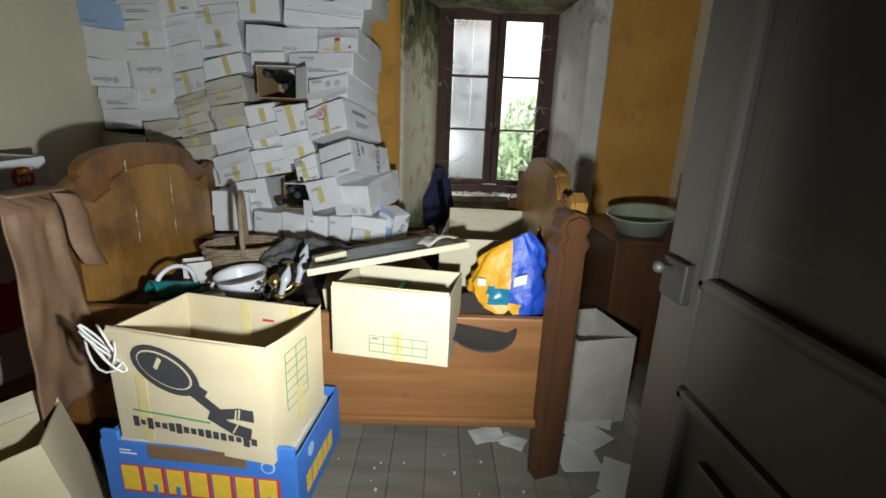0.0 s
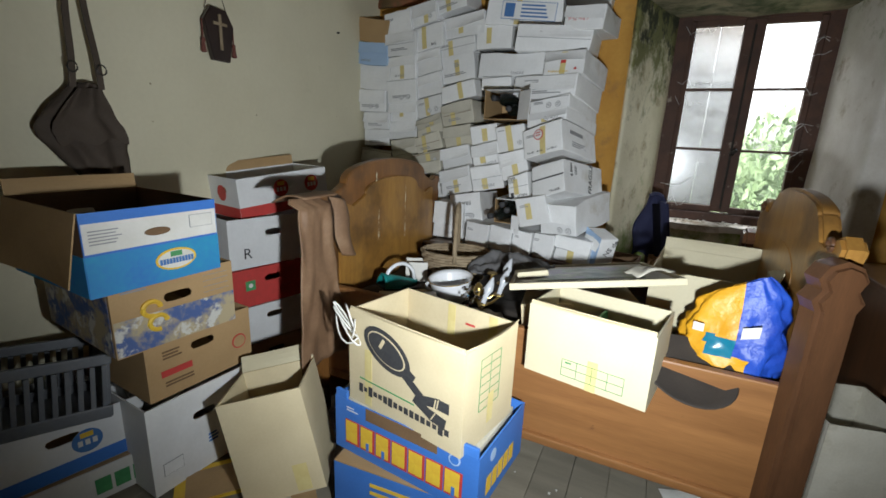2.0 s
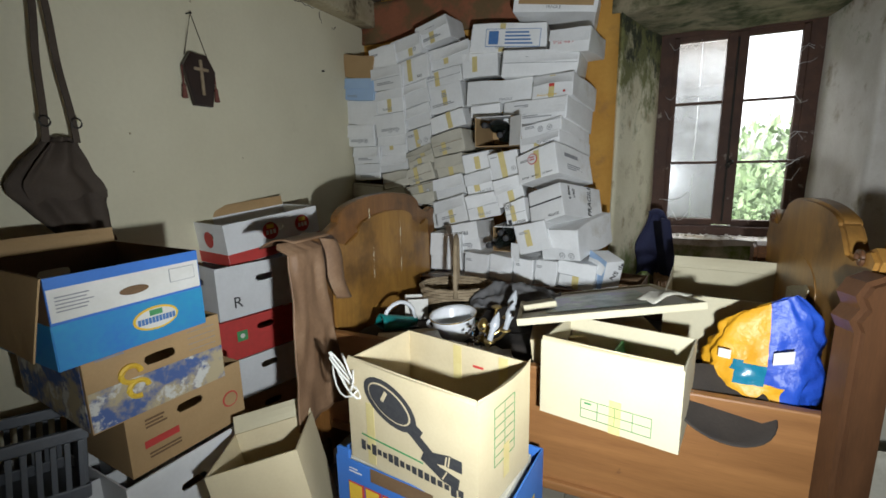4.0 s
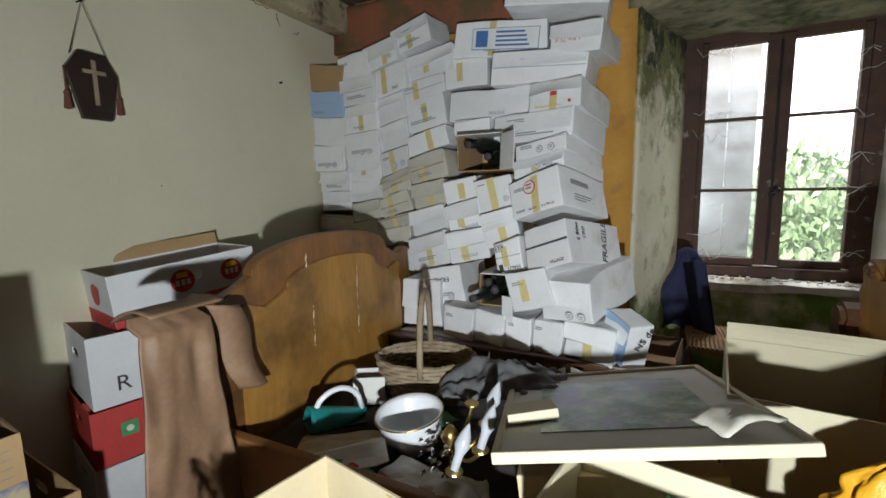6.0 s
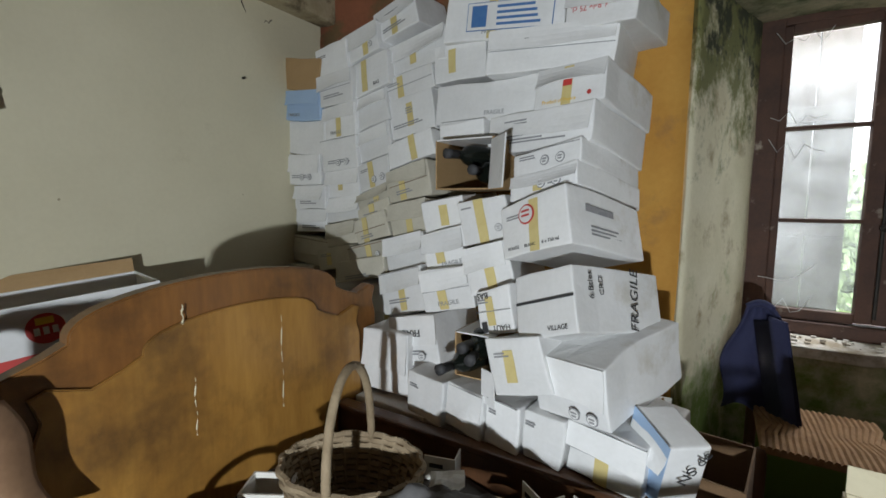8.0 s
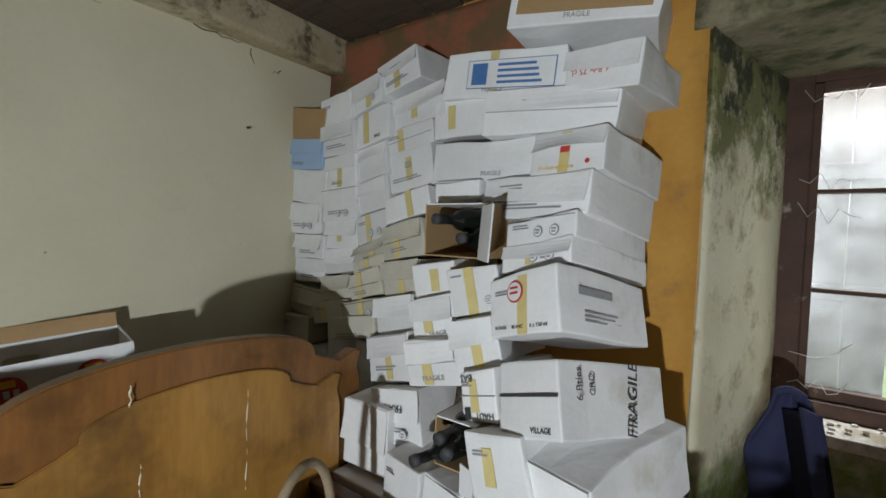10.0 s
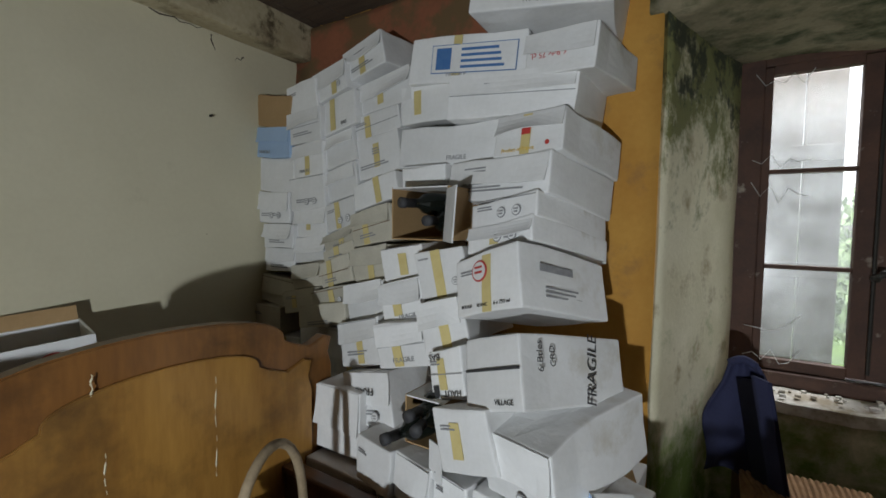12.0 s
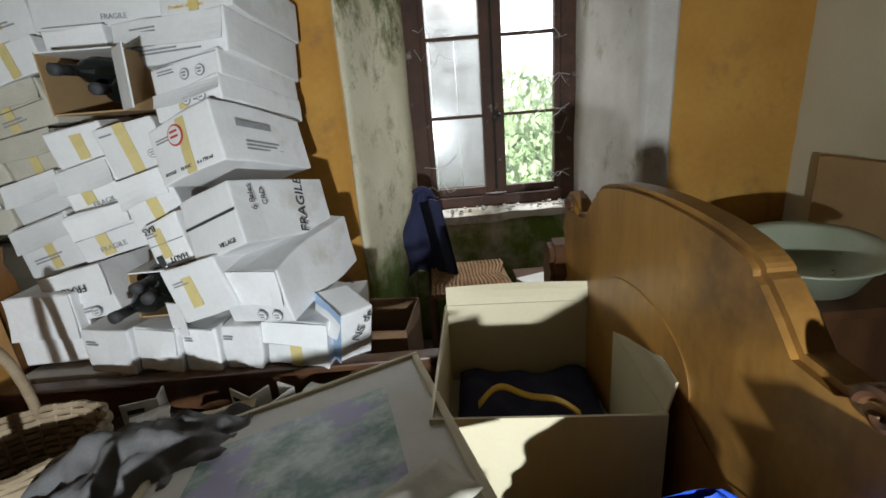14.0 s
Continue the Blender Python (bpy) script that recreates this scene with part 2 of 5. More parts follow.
BOTTLE = mat("dark_green_bottle_glass", (0.012, 0.015, 0.012), (0.008, 0.01, 0.008), 0.08, scale=8, bump=0.0)
MIRROR = mat("mirror_silver", (0.85, 0.85, 0.85), (0.8, 0.8, 0.8), 0.05, metal=1.0, bump=0.0)
IRON = mat("dark_iron", (0.05, 0.045, 0.04), (0.03, 0.028, 0.025), 0.5, metal=0.6, scale=20)
COFFINM = mat("black_lacquered_wood", (0.035, 0.02, 0.016), (0.02, 0.012, 0.01), 0.35, scale=8)
TASSEL = mat("faded_red_thread", (0.20, 0.07, 0.05), (0.12, 0.04, 0.03), 0.9, scale=40)
LEAF = mat("hedge_leaf", (0.20, 0.28, 0.15), (0.12, 0.18, 0.08), 0.6, scale=2, vary=0.2)
GRASS = mat("meadow_grass", (0.10, 0.17, 0.05), (0.06, 0.11, 0.03), 0.9, scale=3)
STONE = mat("outer_stone", (0.33, 0.3, 0.26), (0.24, 0.21, 0.18), 0.9, scale=4)
COBWEB = mat("cobweb_silk", (0.6, 0.6, 0.58), (0.5, 0.5, 0.48), 0.8, scale=30)
PANE_CLEAR, PANE_DIRTY = glass("old_window_glass", 0.1, 0.08), glass("dirty_window_glass", 0.2, 0.42)


# ---- mesh helpers ----
def link(name, bm, material, parent=None, label="", smooth=False, place=None):
    me = bpy.data.meshes.new(name)
    bmesh.ops.recalc_face_normals(bm, faces=bm.faces)
    bm.to_mesh(me)
    bm.free()
    for mm in material if isinstance(material, (list, tuple)) else (material,):
        me.materials.append(mm)
    if smooth:
        for p in me.polygons:
            p.use_smooth = True
    ob = new(name, me)
    if parent:
        ob.parent = parent
    if label:
        ob["label"] = label
    if place is not None:
        ob.matrix_basis = place
    return ob


def part(name, bm, material, parent, label="", smooth=False, place=None):
    return link(name, bm, material, parent, label, smooth, place)


def thing(name, place, label, category, group=""):
    return tagged(place_at(new(name), place), label, category, group)


def place_at(ob, m):
    ob.matrix_basis = m
    ob.empty_display_size = 0.05
    return ob


def add_box(bm, cx, cy, cz, sx, sy, sz, m=None, bevel=0.0, mi=0):
    """A box by centre and size, into bm."""
    r = bmesh.ops.create_cube(bm, size=1.0)
    vs = r["verts"]
    for v in vs:
        v.co = Vector((cx + v.co.x * sx, cy + v.co.y * sy, cz + v.co.z * sz))
    fs = {f for v in vs for f in v.link_faces}
    for fc in fs:
        fc.material_index = mi
    if bevel:
        es = {e for v in vs for e in v.link_edges}
        rr = bmesh.ops.bevel(bm, geom=list(es), offset=bevel, segments=2, affect="EDGES", profile=0.6)
        vs = list({v for v in rr["verts"]} | {v for v in vs if v.is_valid})
    if m is not None:
        for v in vs:
            if v.is_valid:
                v.co = m @ v.co
    return vs


def box(cx, cy, cz, sx, sy, sz, bevel=0.0, m=None):
    bm = bmesh.new()
    add_box(bm, cx, cy, cz, sx, sy, sz, m, bevel)
    return bm


def rumple(bm, amount, scale, seed=0.0):
    for v in bm.verts:
        v.co += noise.noise_vector(v.co * scale + Vector((seed, seed * 1.7, seed * 0.3))) * amount
    return bm


def tube(points, radius, sides=8, closed=False):
    """A round tube along points."""
    bm = bmesh.new()
    rings = []
    pts = [Vector(p) for p in points]
    n = len(pts)
    for i, p in enumerate(pts):
        a = pts[(i + 1) % n] if (closed or i < n - 1) else p
        b = pts[i - 1] if (closed or i > 0) else p
        d = (a - b).normalized()
        q = d.to_track_quat("Z", "Y")
        r = radius(i / max(1, n - 1)) if callable(radius) else radius
        rings.append([bm.verts.new(p + q @ Vector((r * math.cos(2 * math.pi * k / sides), r * math.sin(2 * math.pi * k / sides), 0))) for k in range(sides)])
    for i in range(n if closed else n - 1):
        a, b = rings[i], rings[(i + 1) % n]
        for k in range(sides):
            bm.faces.new((a[k], a[(k + 1) % sides], b[(k + 1) % sides], b[k]))
    if not closed:
        bm.faces.new(rings[0][::-1])
        bm.faces.new(rings[-1])
    return bm


def lathe(profile, sides=24, squash=1.0):
    """A turned shape from (radius, height) pairs."""
    bm = bmesh.new()
    rings = [[bm.verts.new((r * math.cos(2 * math.pi * k / sides), squash * r * math.sin(2 * math.pi * k / sides), z)) for k in range(sides)] for r, z in profile]
    for a, b in zip(rings, rings[1:]):
        for k in range(sides):
            bm.faces.new((a[k], a[(k + 1) % sides], b[(k + 1) % sides], b[k]))
    bm.faces.new(rings[0][::-1])
    bm.faces.new(rings[-1])
    return bm


def slab(outline, thick, bevel=0.004):
    """A plate in the y-z plane with that outline, thick along x."""
    bm = bmesh.new()
    f = bm.faces.new([bm.verts.new((-thick / 2, y, z)) for y, z in outline])
    r = bmesh.ops.extrude_face_region(bm, geom=[f])
    vs = [v for v in r["geom"] if isinstance(v, bmesh.types.BMVert)]
    bmesh.ops.translate(bm, verts=vs, vec=(thick, 0, 0))
    if bevel:
        es = [e for e in bm.edges if abs(e.verts[0].co.x - e.verts[1].co.x) < 1e-6]
        bmesh.ops.bevel(bm, geom=es, offset=bevel, segments=2, affect="EDGES")
    return bm


def sheet(nx, ny, fn, thick=0.0):
    """A grid over 0..1 x 0..1, bent by fn(u, v)."""
    bm = bmesh.new()
    g = [[bm.verts.new(fn(i / nx, j / ny)) for j in range(ny + 1)] for i in range(nx + 1)]
    for i in range(nx):
        for j in range(ny):
            bm.faces.new((g[i][j], g[i + 1][j], g[i + 1][j + 1], g[i][j + 1]))
    if thick:
        bmesh.ops.recalc_face_normals(bm, faces=bm.faces)
        bmesh.ops.solidify(bm, geom=bm.faces[:], thickness=thick)
    return bm


def holed(w, h, th, holes=(), notch=None):
    """An upright panel w x h in x-z, thick towards +y, with slots (centre x, centre z, width, height)."""
    bm = bmesh.new()
    if not holes:
        add_box(bm, 0, th / 2, h / 2, w, th, h)
        return bm
    hx, hz, hw, hh = holes
    x0, x1, z0, z1 = -w / 2 - hx, w / 2 - hx, -hz, h - hz
    angles = sorted([math.atan2(z, x) % (2 * math.pi) for x in (x0, x1) for z in (z0, z1)] + [2 * math.pi * k / 20 + 0.03 for k in range(20)])
    loops = []
    for y in (0, th):
        out, inn = [], []
        for a in angles:
            c, s = math.cos(a), math.sin(a)
            t = min((x1 / c if c > 1e-9 else x0 / c if c < -1e-9 else 9), (z1 / s if s > 1e-9 else z0 / s if s < -1e-9 else 9))
            out.append(bm.verts.new((hx + t * c, y, hz + t * s)))
            e = 4.0
            q = 1 / ((abs(c) / (hw / 2)) ** e + (abs(s) / (hh / 2)) ** e) ** (1 / e)
            inn.append(bm.verts.new((hx + q * c, y, hz + q * s)))
        loops.append((out, inn))
    n = len(angles)
    (o0, i0), (o1, i1) = loops
    for k in range(n):
        j = (k + 1) % n
        bm.faces.new((o0[k], o0[j], i0[j], i0[k]))
        bm.faces.new((o1[k], i1[k], i1[j], o1[j]))
        bm.faces.new((i0[k], i0[j], i1[j], i1[k]))
        bm.faces.new((o0[k], o1[k], o1[j], o0[j]))
    return bm


def words(text, size, material, parent, place, name="lettering", label="", shear=0.0):
    """Built-in font as a thin mesh, in the x-y plane of place, centred."""
    cu = bpy.data.curves.new("text", "FONT")
    cu.body, cu.size, cu.align_x, cu.align_y, cu.extrude, cu.shear, cu.resolution_u = text, size, "CENTER", "CENTER", 0.0004, shear, 3
    tmp = new("tmp_text", cu)
    me = bpy.data.meshes.new_from_object(tmp.evaluated_get(bpy.context.evaluated_depsgraph_get()))
    bpy.data.objects.remove(tmp)
    me.materials.clear()
    me.materials.append(material)
    ob = new(name, me)
    ob.parent, ob.matrix_basis = parent, place
    if label:
        ob["label"] = label
    return ob


def plate(name, w, h, material, parent, place, label="", round_=False):
    """A thin printed patch in the x-y plane of place."""
    bm = bmesh.new()
    if round_:
        bmesh.ops.create_circle(bm, cap_ends=True, segments=24, radius=0.5)
        r = bmesh.ops.extrude_face_region(bm, geom=bm.faces[:])
        bmesh.ops.translate(bm, verts=[v for v in r["geom"] if isinstance(v, bmesh.types.BMVert)], vec=(0, 0, 0.001))
        for v in bm.verts:
            v.co.x *= w
            v.co.y *= h
    else:
        add_box(bm, 0, 0, 0.0005, w, h, 0.001)
    return part(name, bm, material, parent, label, place=place)


def front(x, z, y=-0.001, roll=0):
    """A spot on a carton's front (its -y side), seen upright."""
    return pose(x, y, z, 90, 0, 0) @ pose(0, 0, 0, 0, 0, roll)


def side(y, z, x, roll=0):
    """A spot on a carton's +x side, seen upright."""
    return pose(x + 0.001, y, z, 90, 0, 90) @ pose(0, 0, 0, 0, 0, roll)


# ---- the room ----
def structure(name, bm, material, label="", smooth=False):
    return tagged(link(name, bm, material, None, label, smooth), kind="structure")


def wall_grid(name, p0, p1, z0, z1, thick, material, label, amount=0.012):
    """An upright uneven wall from p0 to p1, its face on that line, thick to the right of it."""
    d = Vector((p1[0] - p0[0], p1[1] - p0[1], 0))
    nx, nz = max(2, int(d.length / 0.08)), max(2, int((z1 - z0) / 0.08))
    out = Vector((d.y, -d.x, 0)).normalized()

    def spot(u, v):
        p = Vector((p0[0], p0[1], z0 + (z1 - z0) * v)) + d * u
        return p + out * (amount * (noise.noise(p * 3.1) + 0.4 * noise.noise(p * 11.0)))
    bm = sheet(nx, nz, spot)
    r = bmesh.ops.extrude_face_region(bm, geom=bm.faces[:])
    bmesh.ops.translate(bm, verts=[v for v in r["geom"] if isinstance(v, bmesh.types.BMVert)], vec=out * thick)
    return structure(name, bm, material, label, True)


XL, XR, YB, YN, ZC = -2.56, 1.15, 3.05, -1.3, 2.48
NXL, NXR, WY, WXL, WXR, SILL, LINT = -0.745, 0.50, 3.78, -0.50, 0.44, 0.70, 2.22
floor = structure("floor", box((XL + XR) / 2, (YB + YN) / 2 + 0.3, -0.075, XR - XL + 0.6, YB - YN + 1.6, 0.08), FLOORM, "grey dusty wooden floor under the clutter")
for i in range(27):
    bw = 0.138
    part("floor_board", box(XL + 0.07 + i * 0.138, 0.9, -0.03, bw - 0.0018, 4.4, 0.028 + 0.002 * (i % 3), 0.003), FLOORM, floor)
wall_grid("wall_west", (XL, YB + 0.3), (XL, YN - 0.2), -0.02, 2.6, 0.25, PLASTER, "cream plastered wall with fine cracks")
west = bpy.data.objects["wall_west"]
for k, (y, z, dy, dz) in enumerate(((2.55, 2.29, 0.05, -0.16), (2.30, 2.30, 0.28, 0.01), (1.9, 2.29, 0.10, -0.06), (2.72, 2.24, -0.10, -0.05), (1.2, 2.28, 0.22, -0.02))):
    run = random.Random(k)
    pts = [(XL - 0.001, y + dy * t + run.uniform(-0.008, 0.008), z + dz * t + run.uniform(-0.008, 0.008)) for t in [j / 9 for j in range(10)]]
    part("crack", tube(pts, lambda t: 0.0032 * (1.1 - t), 5), BAGM, west)
run = random.Random(77)
for k in range(7):
    chip = lathe([(0.001, 0.0), (run.uniform(0.003, 0.006), 0.001), (0.003, 0.0035)], 7)
    part("plaster_chip", chip, BEAMM, west, place=pose(XL + 0.002, run.uniform(0.6, 2.6), run.uniform(1.2, 2.25), 0, 90, 0))
wall_grid("wall_east", (XR, YB + 0.3), (XR, YN - 0.2), -0.02, 2.6, -0.25, PLASTER, "cream plastered side wall")
wall_grid("wall_south", (XL - 0.2, YN), (XR + 0.2, YN), -0.02, 2.6, 0.2, PLASTER, "plain plastered wall behind the entrance")
wall_grid("wall_north", (XL - 0.2, YB), (NXL, YB), -0.02, 2.6, -0.9, OCHRE, "ochre limewashed wall behind the carton stack")
wall_grid("wall_north_1", (NXR, YB), (XR + 0.2, YB), -0.02, 2.6, -0.9, OCHRE, "ochre limewashed wall beside the window")
wall_grid("wall_south_1", (-0.06, -0.08), (XR + 0.1, -0.08), -0.02, 2.6, 0.12, PLASTER, "plastered stub of wall carrying the door")
structure("ceiling", box((XL + XR) / 2, (YB + YN) / 2 + 0.3, ZC + 0.06, XR - XL + 0.6, YB - YN + 1.6, 0.08), CEIL, "dark stained plank ceiling")
bm = bmesh.new()
for i in range(22):
    add_box(bm, XL + 0.09 + i * 0.172, 0.9, ZC + 0.008 + 0.003 * (i % 3), 0.164, 4.5, 0.022, bevel=0.003)
structure("ceiling_boards", bm, CEIL, "dark ceiling boards with open joints")
# limewashed beam along the west wall, reddish plaster above the stack
bm = box(XL + 0.06, 0.9, 2.40, 0.13, 4.4, 0.19, 0.02)
bmesh.ops.subdivide_edges(bm, edges=bm.edges[:], cuts=12, use_grid_fill=True)
structure("beam_west", rumple(bm, 0.012, 6), BEAMM, "limewashed flaking ceiling beam along the wall", True)
bm = box((XL + NXL) / 2 - 0.1, YB - 0.008, 2.33, NXL - XL - 0.2, 0.03, 0.27)
bmesh.ops.subdivide_edges(bm, edges=bm.edges[:], cuts=10, use_grid_fill=True)
structure("plaster_band", rumple(bm, 0.008, 9), ROSE, "brick-red patch of old plaster under the ceiling", True)


# window niche: two splayed reveals, the breast under the sill and the lintel
def prism(corners, z0, z1, cuts=8, amount=0.014):
    bm = bmesh.new()
    lo, hi = [bm.verts.new((x, y, z0)) for x, y in corners], [bm.verts.new((x, y, z1)) for x, y in corners]
    bm.faces.new(lo[::-1])
    bm.faces.new(hi)
    n = len(corners)
    for i in range(n):
        bm.faces.new((lo[i], lo[(i + 1) % n], hi[(i + 1) % n], hi[i]))
    bmesh.ops.subdivide_edges(bm, edges=bm.edges[:], cuts=cuts, use_grid_fill=True)
    return rumple(bm, amount, 5)


structure("window_reveal", prism([(NXL + 0.012, YB - 0.012), (WXL, WY), (WXL, 4.0), (NXL - 0.1, 4.0), (NXL - 0.1, YB + 0.12), (NXL - 0.015, YB + 0.04)], -0.02, 2.5), REVEAL, "whitewashed window reveal with green and black mould", True)
structure("window_reveal_1", prism([(NXR - 0.012, YB - 0.012), (WXR, WY), (WXR, 4.0), (NXR + 0.1, 4.0), (NXR + 0.1, YB - 0.012)], -0.02, 2.5), REVEAL_CLEAN, "flaking whitewashed window reveal", True)
structure("window_breast", prism([(NXL - 0.05, 3.62), (NXR + 0.05, 3.62), (NXR + 0.05, 4.0), (NXL - 0.05, 4.0)], -0.02, SILL), REVEAL, "mouldy low wall under the window sill", True)
structure("lintel", prism([(NXL - 0.05, YB - 0.02), (NXR + 0.05, YB - 0.02), (NXR + 0.05, 4.0), (NXL - 0.05, 4.0)], LINT - 0.06, 2.5, 10, 0.02), MOSS, "black and mossy plastered lintel over the window", True)
structure("outer_wall", box(-2.6, 4.1, 1.2, 4.2, 0.25, 2.9), STONE, "rough outer stone wall")
structure("outer_wall_1", box(2.6, 4.1, 1.2, 4.2, 0.25, 2.9), STONE, "rough outer stone wall")
bm = box(-0.03, 3.70, SILL + 0.02, WXR - WXL + 0.06, 0.22, 0.045, 0.006)
bmesh.ops.subdivide_edges(bm, edges=bm.edges[:], cuts=8, use_grid_fill=True)
structure("window_sill", rumple(bm, 0.018, 14), REVEAL_CLEAN, "crumbling plaster window sill strewn with debris", True)
bm = bmesh.new()
for i in range(70):
    s = random.uniform(0.006, 0.022)
    add_box(bm, random.uniform(-0.48, 0.42), random.uniform(3.61, 3.76), SILL + 0.05 + s * 0.2, s, s * 0.8, s * 0.5, pose(0, 0, 0))
tagged(link("plaster_debris", bm, REVEAL_CLEAN), "loose plaster crumbs on the window sill", "debris", kind="stuff")

# casement window: outer frame, two sashes with three panes each
win = tagged(thing("window_1", pose(0, 3.84, 0), "weathered brown wooden casement window with six panes", "window"), kind="structure")
PX = [(-0.384, -0.09), (0.034, 0.325)]
PZ = [0.858, 1.27, 1.69, 2.107]
bm = bmesh.new()
add_box(bm, -0.475, 0, 1.47, 0.12, 0.09, 1.46, bevel=0.006)
add_box(bm, 0.42, 0, 1.47, 0.12, 0.09, 1.46, bevel=0.006)
add_box(bm, -0.025, 0, 2.19, 0.78, 0.088, 0.09, bevel=0.006)
add_box(bm, -0.025, -0.01, 0.775, 0.78, 0.11, 0.07, bevel=0.012)
part("window_frame", rumple(bm, 0.003, 20), WINW, win)
for s, (a, b) in enumerate(PX):
    bm = bmesh.new()
    lo, hi = (-0.415, -0.03) if s == 0 else (-0.03, 0.36)
    add_box(bm, (lo + a) / 2, -0.012, 1.48, a - lo, 0.05, 1.32, bevel=0.005)
    add_box(bm, (hi + b) / 2, -0.012, 1.48, hi - b, 0.05, 1.32, bevel=0.005)
    add_box(bm, (a + b) / 2, -0.012, 2.13, b - a, 0.046, 0.045, bevel=0.004)
    add_box(bm, (a + b) / 2, -0.012, 0.835, b - a, 0.046, 0.045, bevel=0.004)
    for z in PZ[1:3]:
        add_box(bm, (a + b) / 2, -0.014, z, b - a, 0.034, 0.018, bevel=0.004)
    sash = part("sash", rumple(bm, 0.002, 25), WINW, win)
    for z0, z1 in zip(PZ, PZ[1:]):
        p = part("pane", box((a + b) / 2, 0.0, (z0 + z1) / 2, b - a + 0.004, 0.003, z1 - z0 - 0.012), PANE_DIRTY if s == 0 else PANE_CLEAR, sash)
        p.visible_shadow = False
bm = tube([(-0.03, -0.06, 0.85), (-0.03, -0.06, 2.1)], 0.007)
part("espagnolette_rod", bm, IRON, win)
part("latch_handle", lathe([(0.012, 0), (0.018, 0.02), (0.01, 0.05), (0.016, 0.09), (0.004, 0.1)], 12), IRON, win, place=pose(-0.03, -0.055, 1.24, 70, 0, 10))
sh = tagged(thing("window_shutter", pose(-0.36, 4.62, 0.25, 0, 0, 8), "pale painted wooden shutter standing outside the glass", "shutter"), kind="structure")
for i in range(4):
    part("plank", box(-0.285 + i * 0.19, 0, 1.05, 0.184, 0.025, 2.4, 0.004), SHUTTER, sh)
part("batten", box(0, -0.022, 0.95, 0.74, 0.02, 0.09, 0.004), SHUTTER, sh)
part("batten", box(0, -0.022, 1.62, 0.74, 0.02, 0.09, 0.004), SHUTTER, sh)
# cobwebs over the panes and corners
for i in range(16):
    z, x = random.uniform(0.85, 2.1), random.choice((-0.45, 0.38, 0.40))
    dx = 0.2 if x < 0 else -0.22
    pts = [(x + dx * k / 6, 3.76 - 0.02 * math.sin(k), z + random.uniform(-.04, .04) - 0.03 * math.sin(math.pi * k / 6)) for k in range(7)]
    tagged(link("cobweb", tube(pts, 0.0016, 4), COBWEB), "dusty cobweb strand across the window", "cobweb", "cobwebs on the window")

# outdoors
structure("ground", box(0, 60, -0.35, 240, 112, 0.1), GRASS, "meadow outside the window")
bm = bmesh.new()
for i in range(9000):
    x, y, z = random.uniform(-5, 7), random.uniform(10.0, 12.5), random.random() ** 1.2
    top = 1.75 + 0.35 * noise.noise(Vector((x * 0.5, y, 3))) + 0.3 * noise.noise(Vector((x * 1.7, 0, 8))) + (0.5 if x > 1.2 else 0)
    c, s = Vector((x, y, -0.3 + z * top)), random.uniform(0.06, 0.14)
    q = Euler((random.uniform(0, 3), random.uniform(0, 3), random.uniform(0, 6))).to_matrix()
    bm.faces.new([bm.verts.new(c + q @ Vector(p) * s) for p in ((-1, 0, 0), (0, -0.5, 0.1), (1.2, 0, 0), (0, 0.5, 0.1))])
tagged(link("hedge", bm, LEAF), "dense green hedge of small leaves outside", "hedge", kind="stuff")

# ---- door leaf, standing open ----
door = tagged(thing("door_1", pose(-0.055, -0.04, 0), "grey-brown painted panelled door standing open, its colour darkened for shade", "door"), kind="structure")
bm = bmesh.new()
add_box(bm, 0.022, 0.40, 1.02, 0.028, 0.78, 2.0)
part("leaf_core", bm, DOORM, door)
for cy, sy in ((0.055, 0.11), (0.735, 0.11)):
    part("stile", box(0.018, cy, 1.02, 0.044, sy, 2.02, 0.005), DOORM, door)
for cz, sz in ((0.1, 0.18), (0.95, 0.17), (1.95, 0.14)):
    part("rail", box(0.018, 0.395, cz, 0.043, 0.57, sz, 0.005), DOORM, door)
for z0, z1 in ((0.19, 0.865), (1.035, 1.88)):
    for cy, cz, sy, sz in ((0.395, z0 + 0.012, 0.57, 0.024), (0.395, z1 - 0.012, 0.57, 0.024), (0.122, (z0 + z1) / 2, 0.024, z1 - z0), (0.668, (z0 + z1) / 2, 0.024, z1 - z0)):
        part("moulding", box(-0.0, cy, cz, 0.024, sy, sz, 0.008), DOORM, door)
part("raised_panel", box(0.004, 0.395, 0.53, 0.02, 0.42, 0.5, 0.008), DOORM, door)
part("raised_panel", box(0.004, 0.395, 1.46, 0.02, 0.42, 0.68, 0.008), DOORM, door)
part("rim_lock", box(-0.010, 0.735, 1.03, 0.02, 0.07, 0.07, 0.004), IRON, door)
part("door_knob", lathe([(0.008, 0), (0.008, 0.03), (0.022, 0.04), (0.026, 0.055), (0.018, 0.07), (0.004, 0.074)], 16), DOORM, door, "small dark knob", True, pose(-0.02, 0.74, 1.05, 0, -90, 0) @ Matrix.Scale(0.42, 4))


# ---- cartons ----
def bars(parent, place, w, rows, h=0.006, gap=0.011, material=None, seed=0):
    """Rows of unreadable print, as plain bars."""
    r = random.Random(seed)
    for i in range(rows):
        ww = w * r.uniform(0.55, 1.0)
        plate("print_bar", ww, h, material or GREYINK, parent, place @ pose((ww - w) / 2, -i * gap, 0))


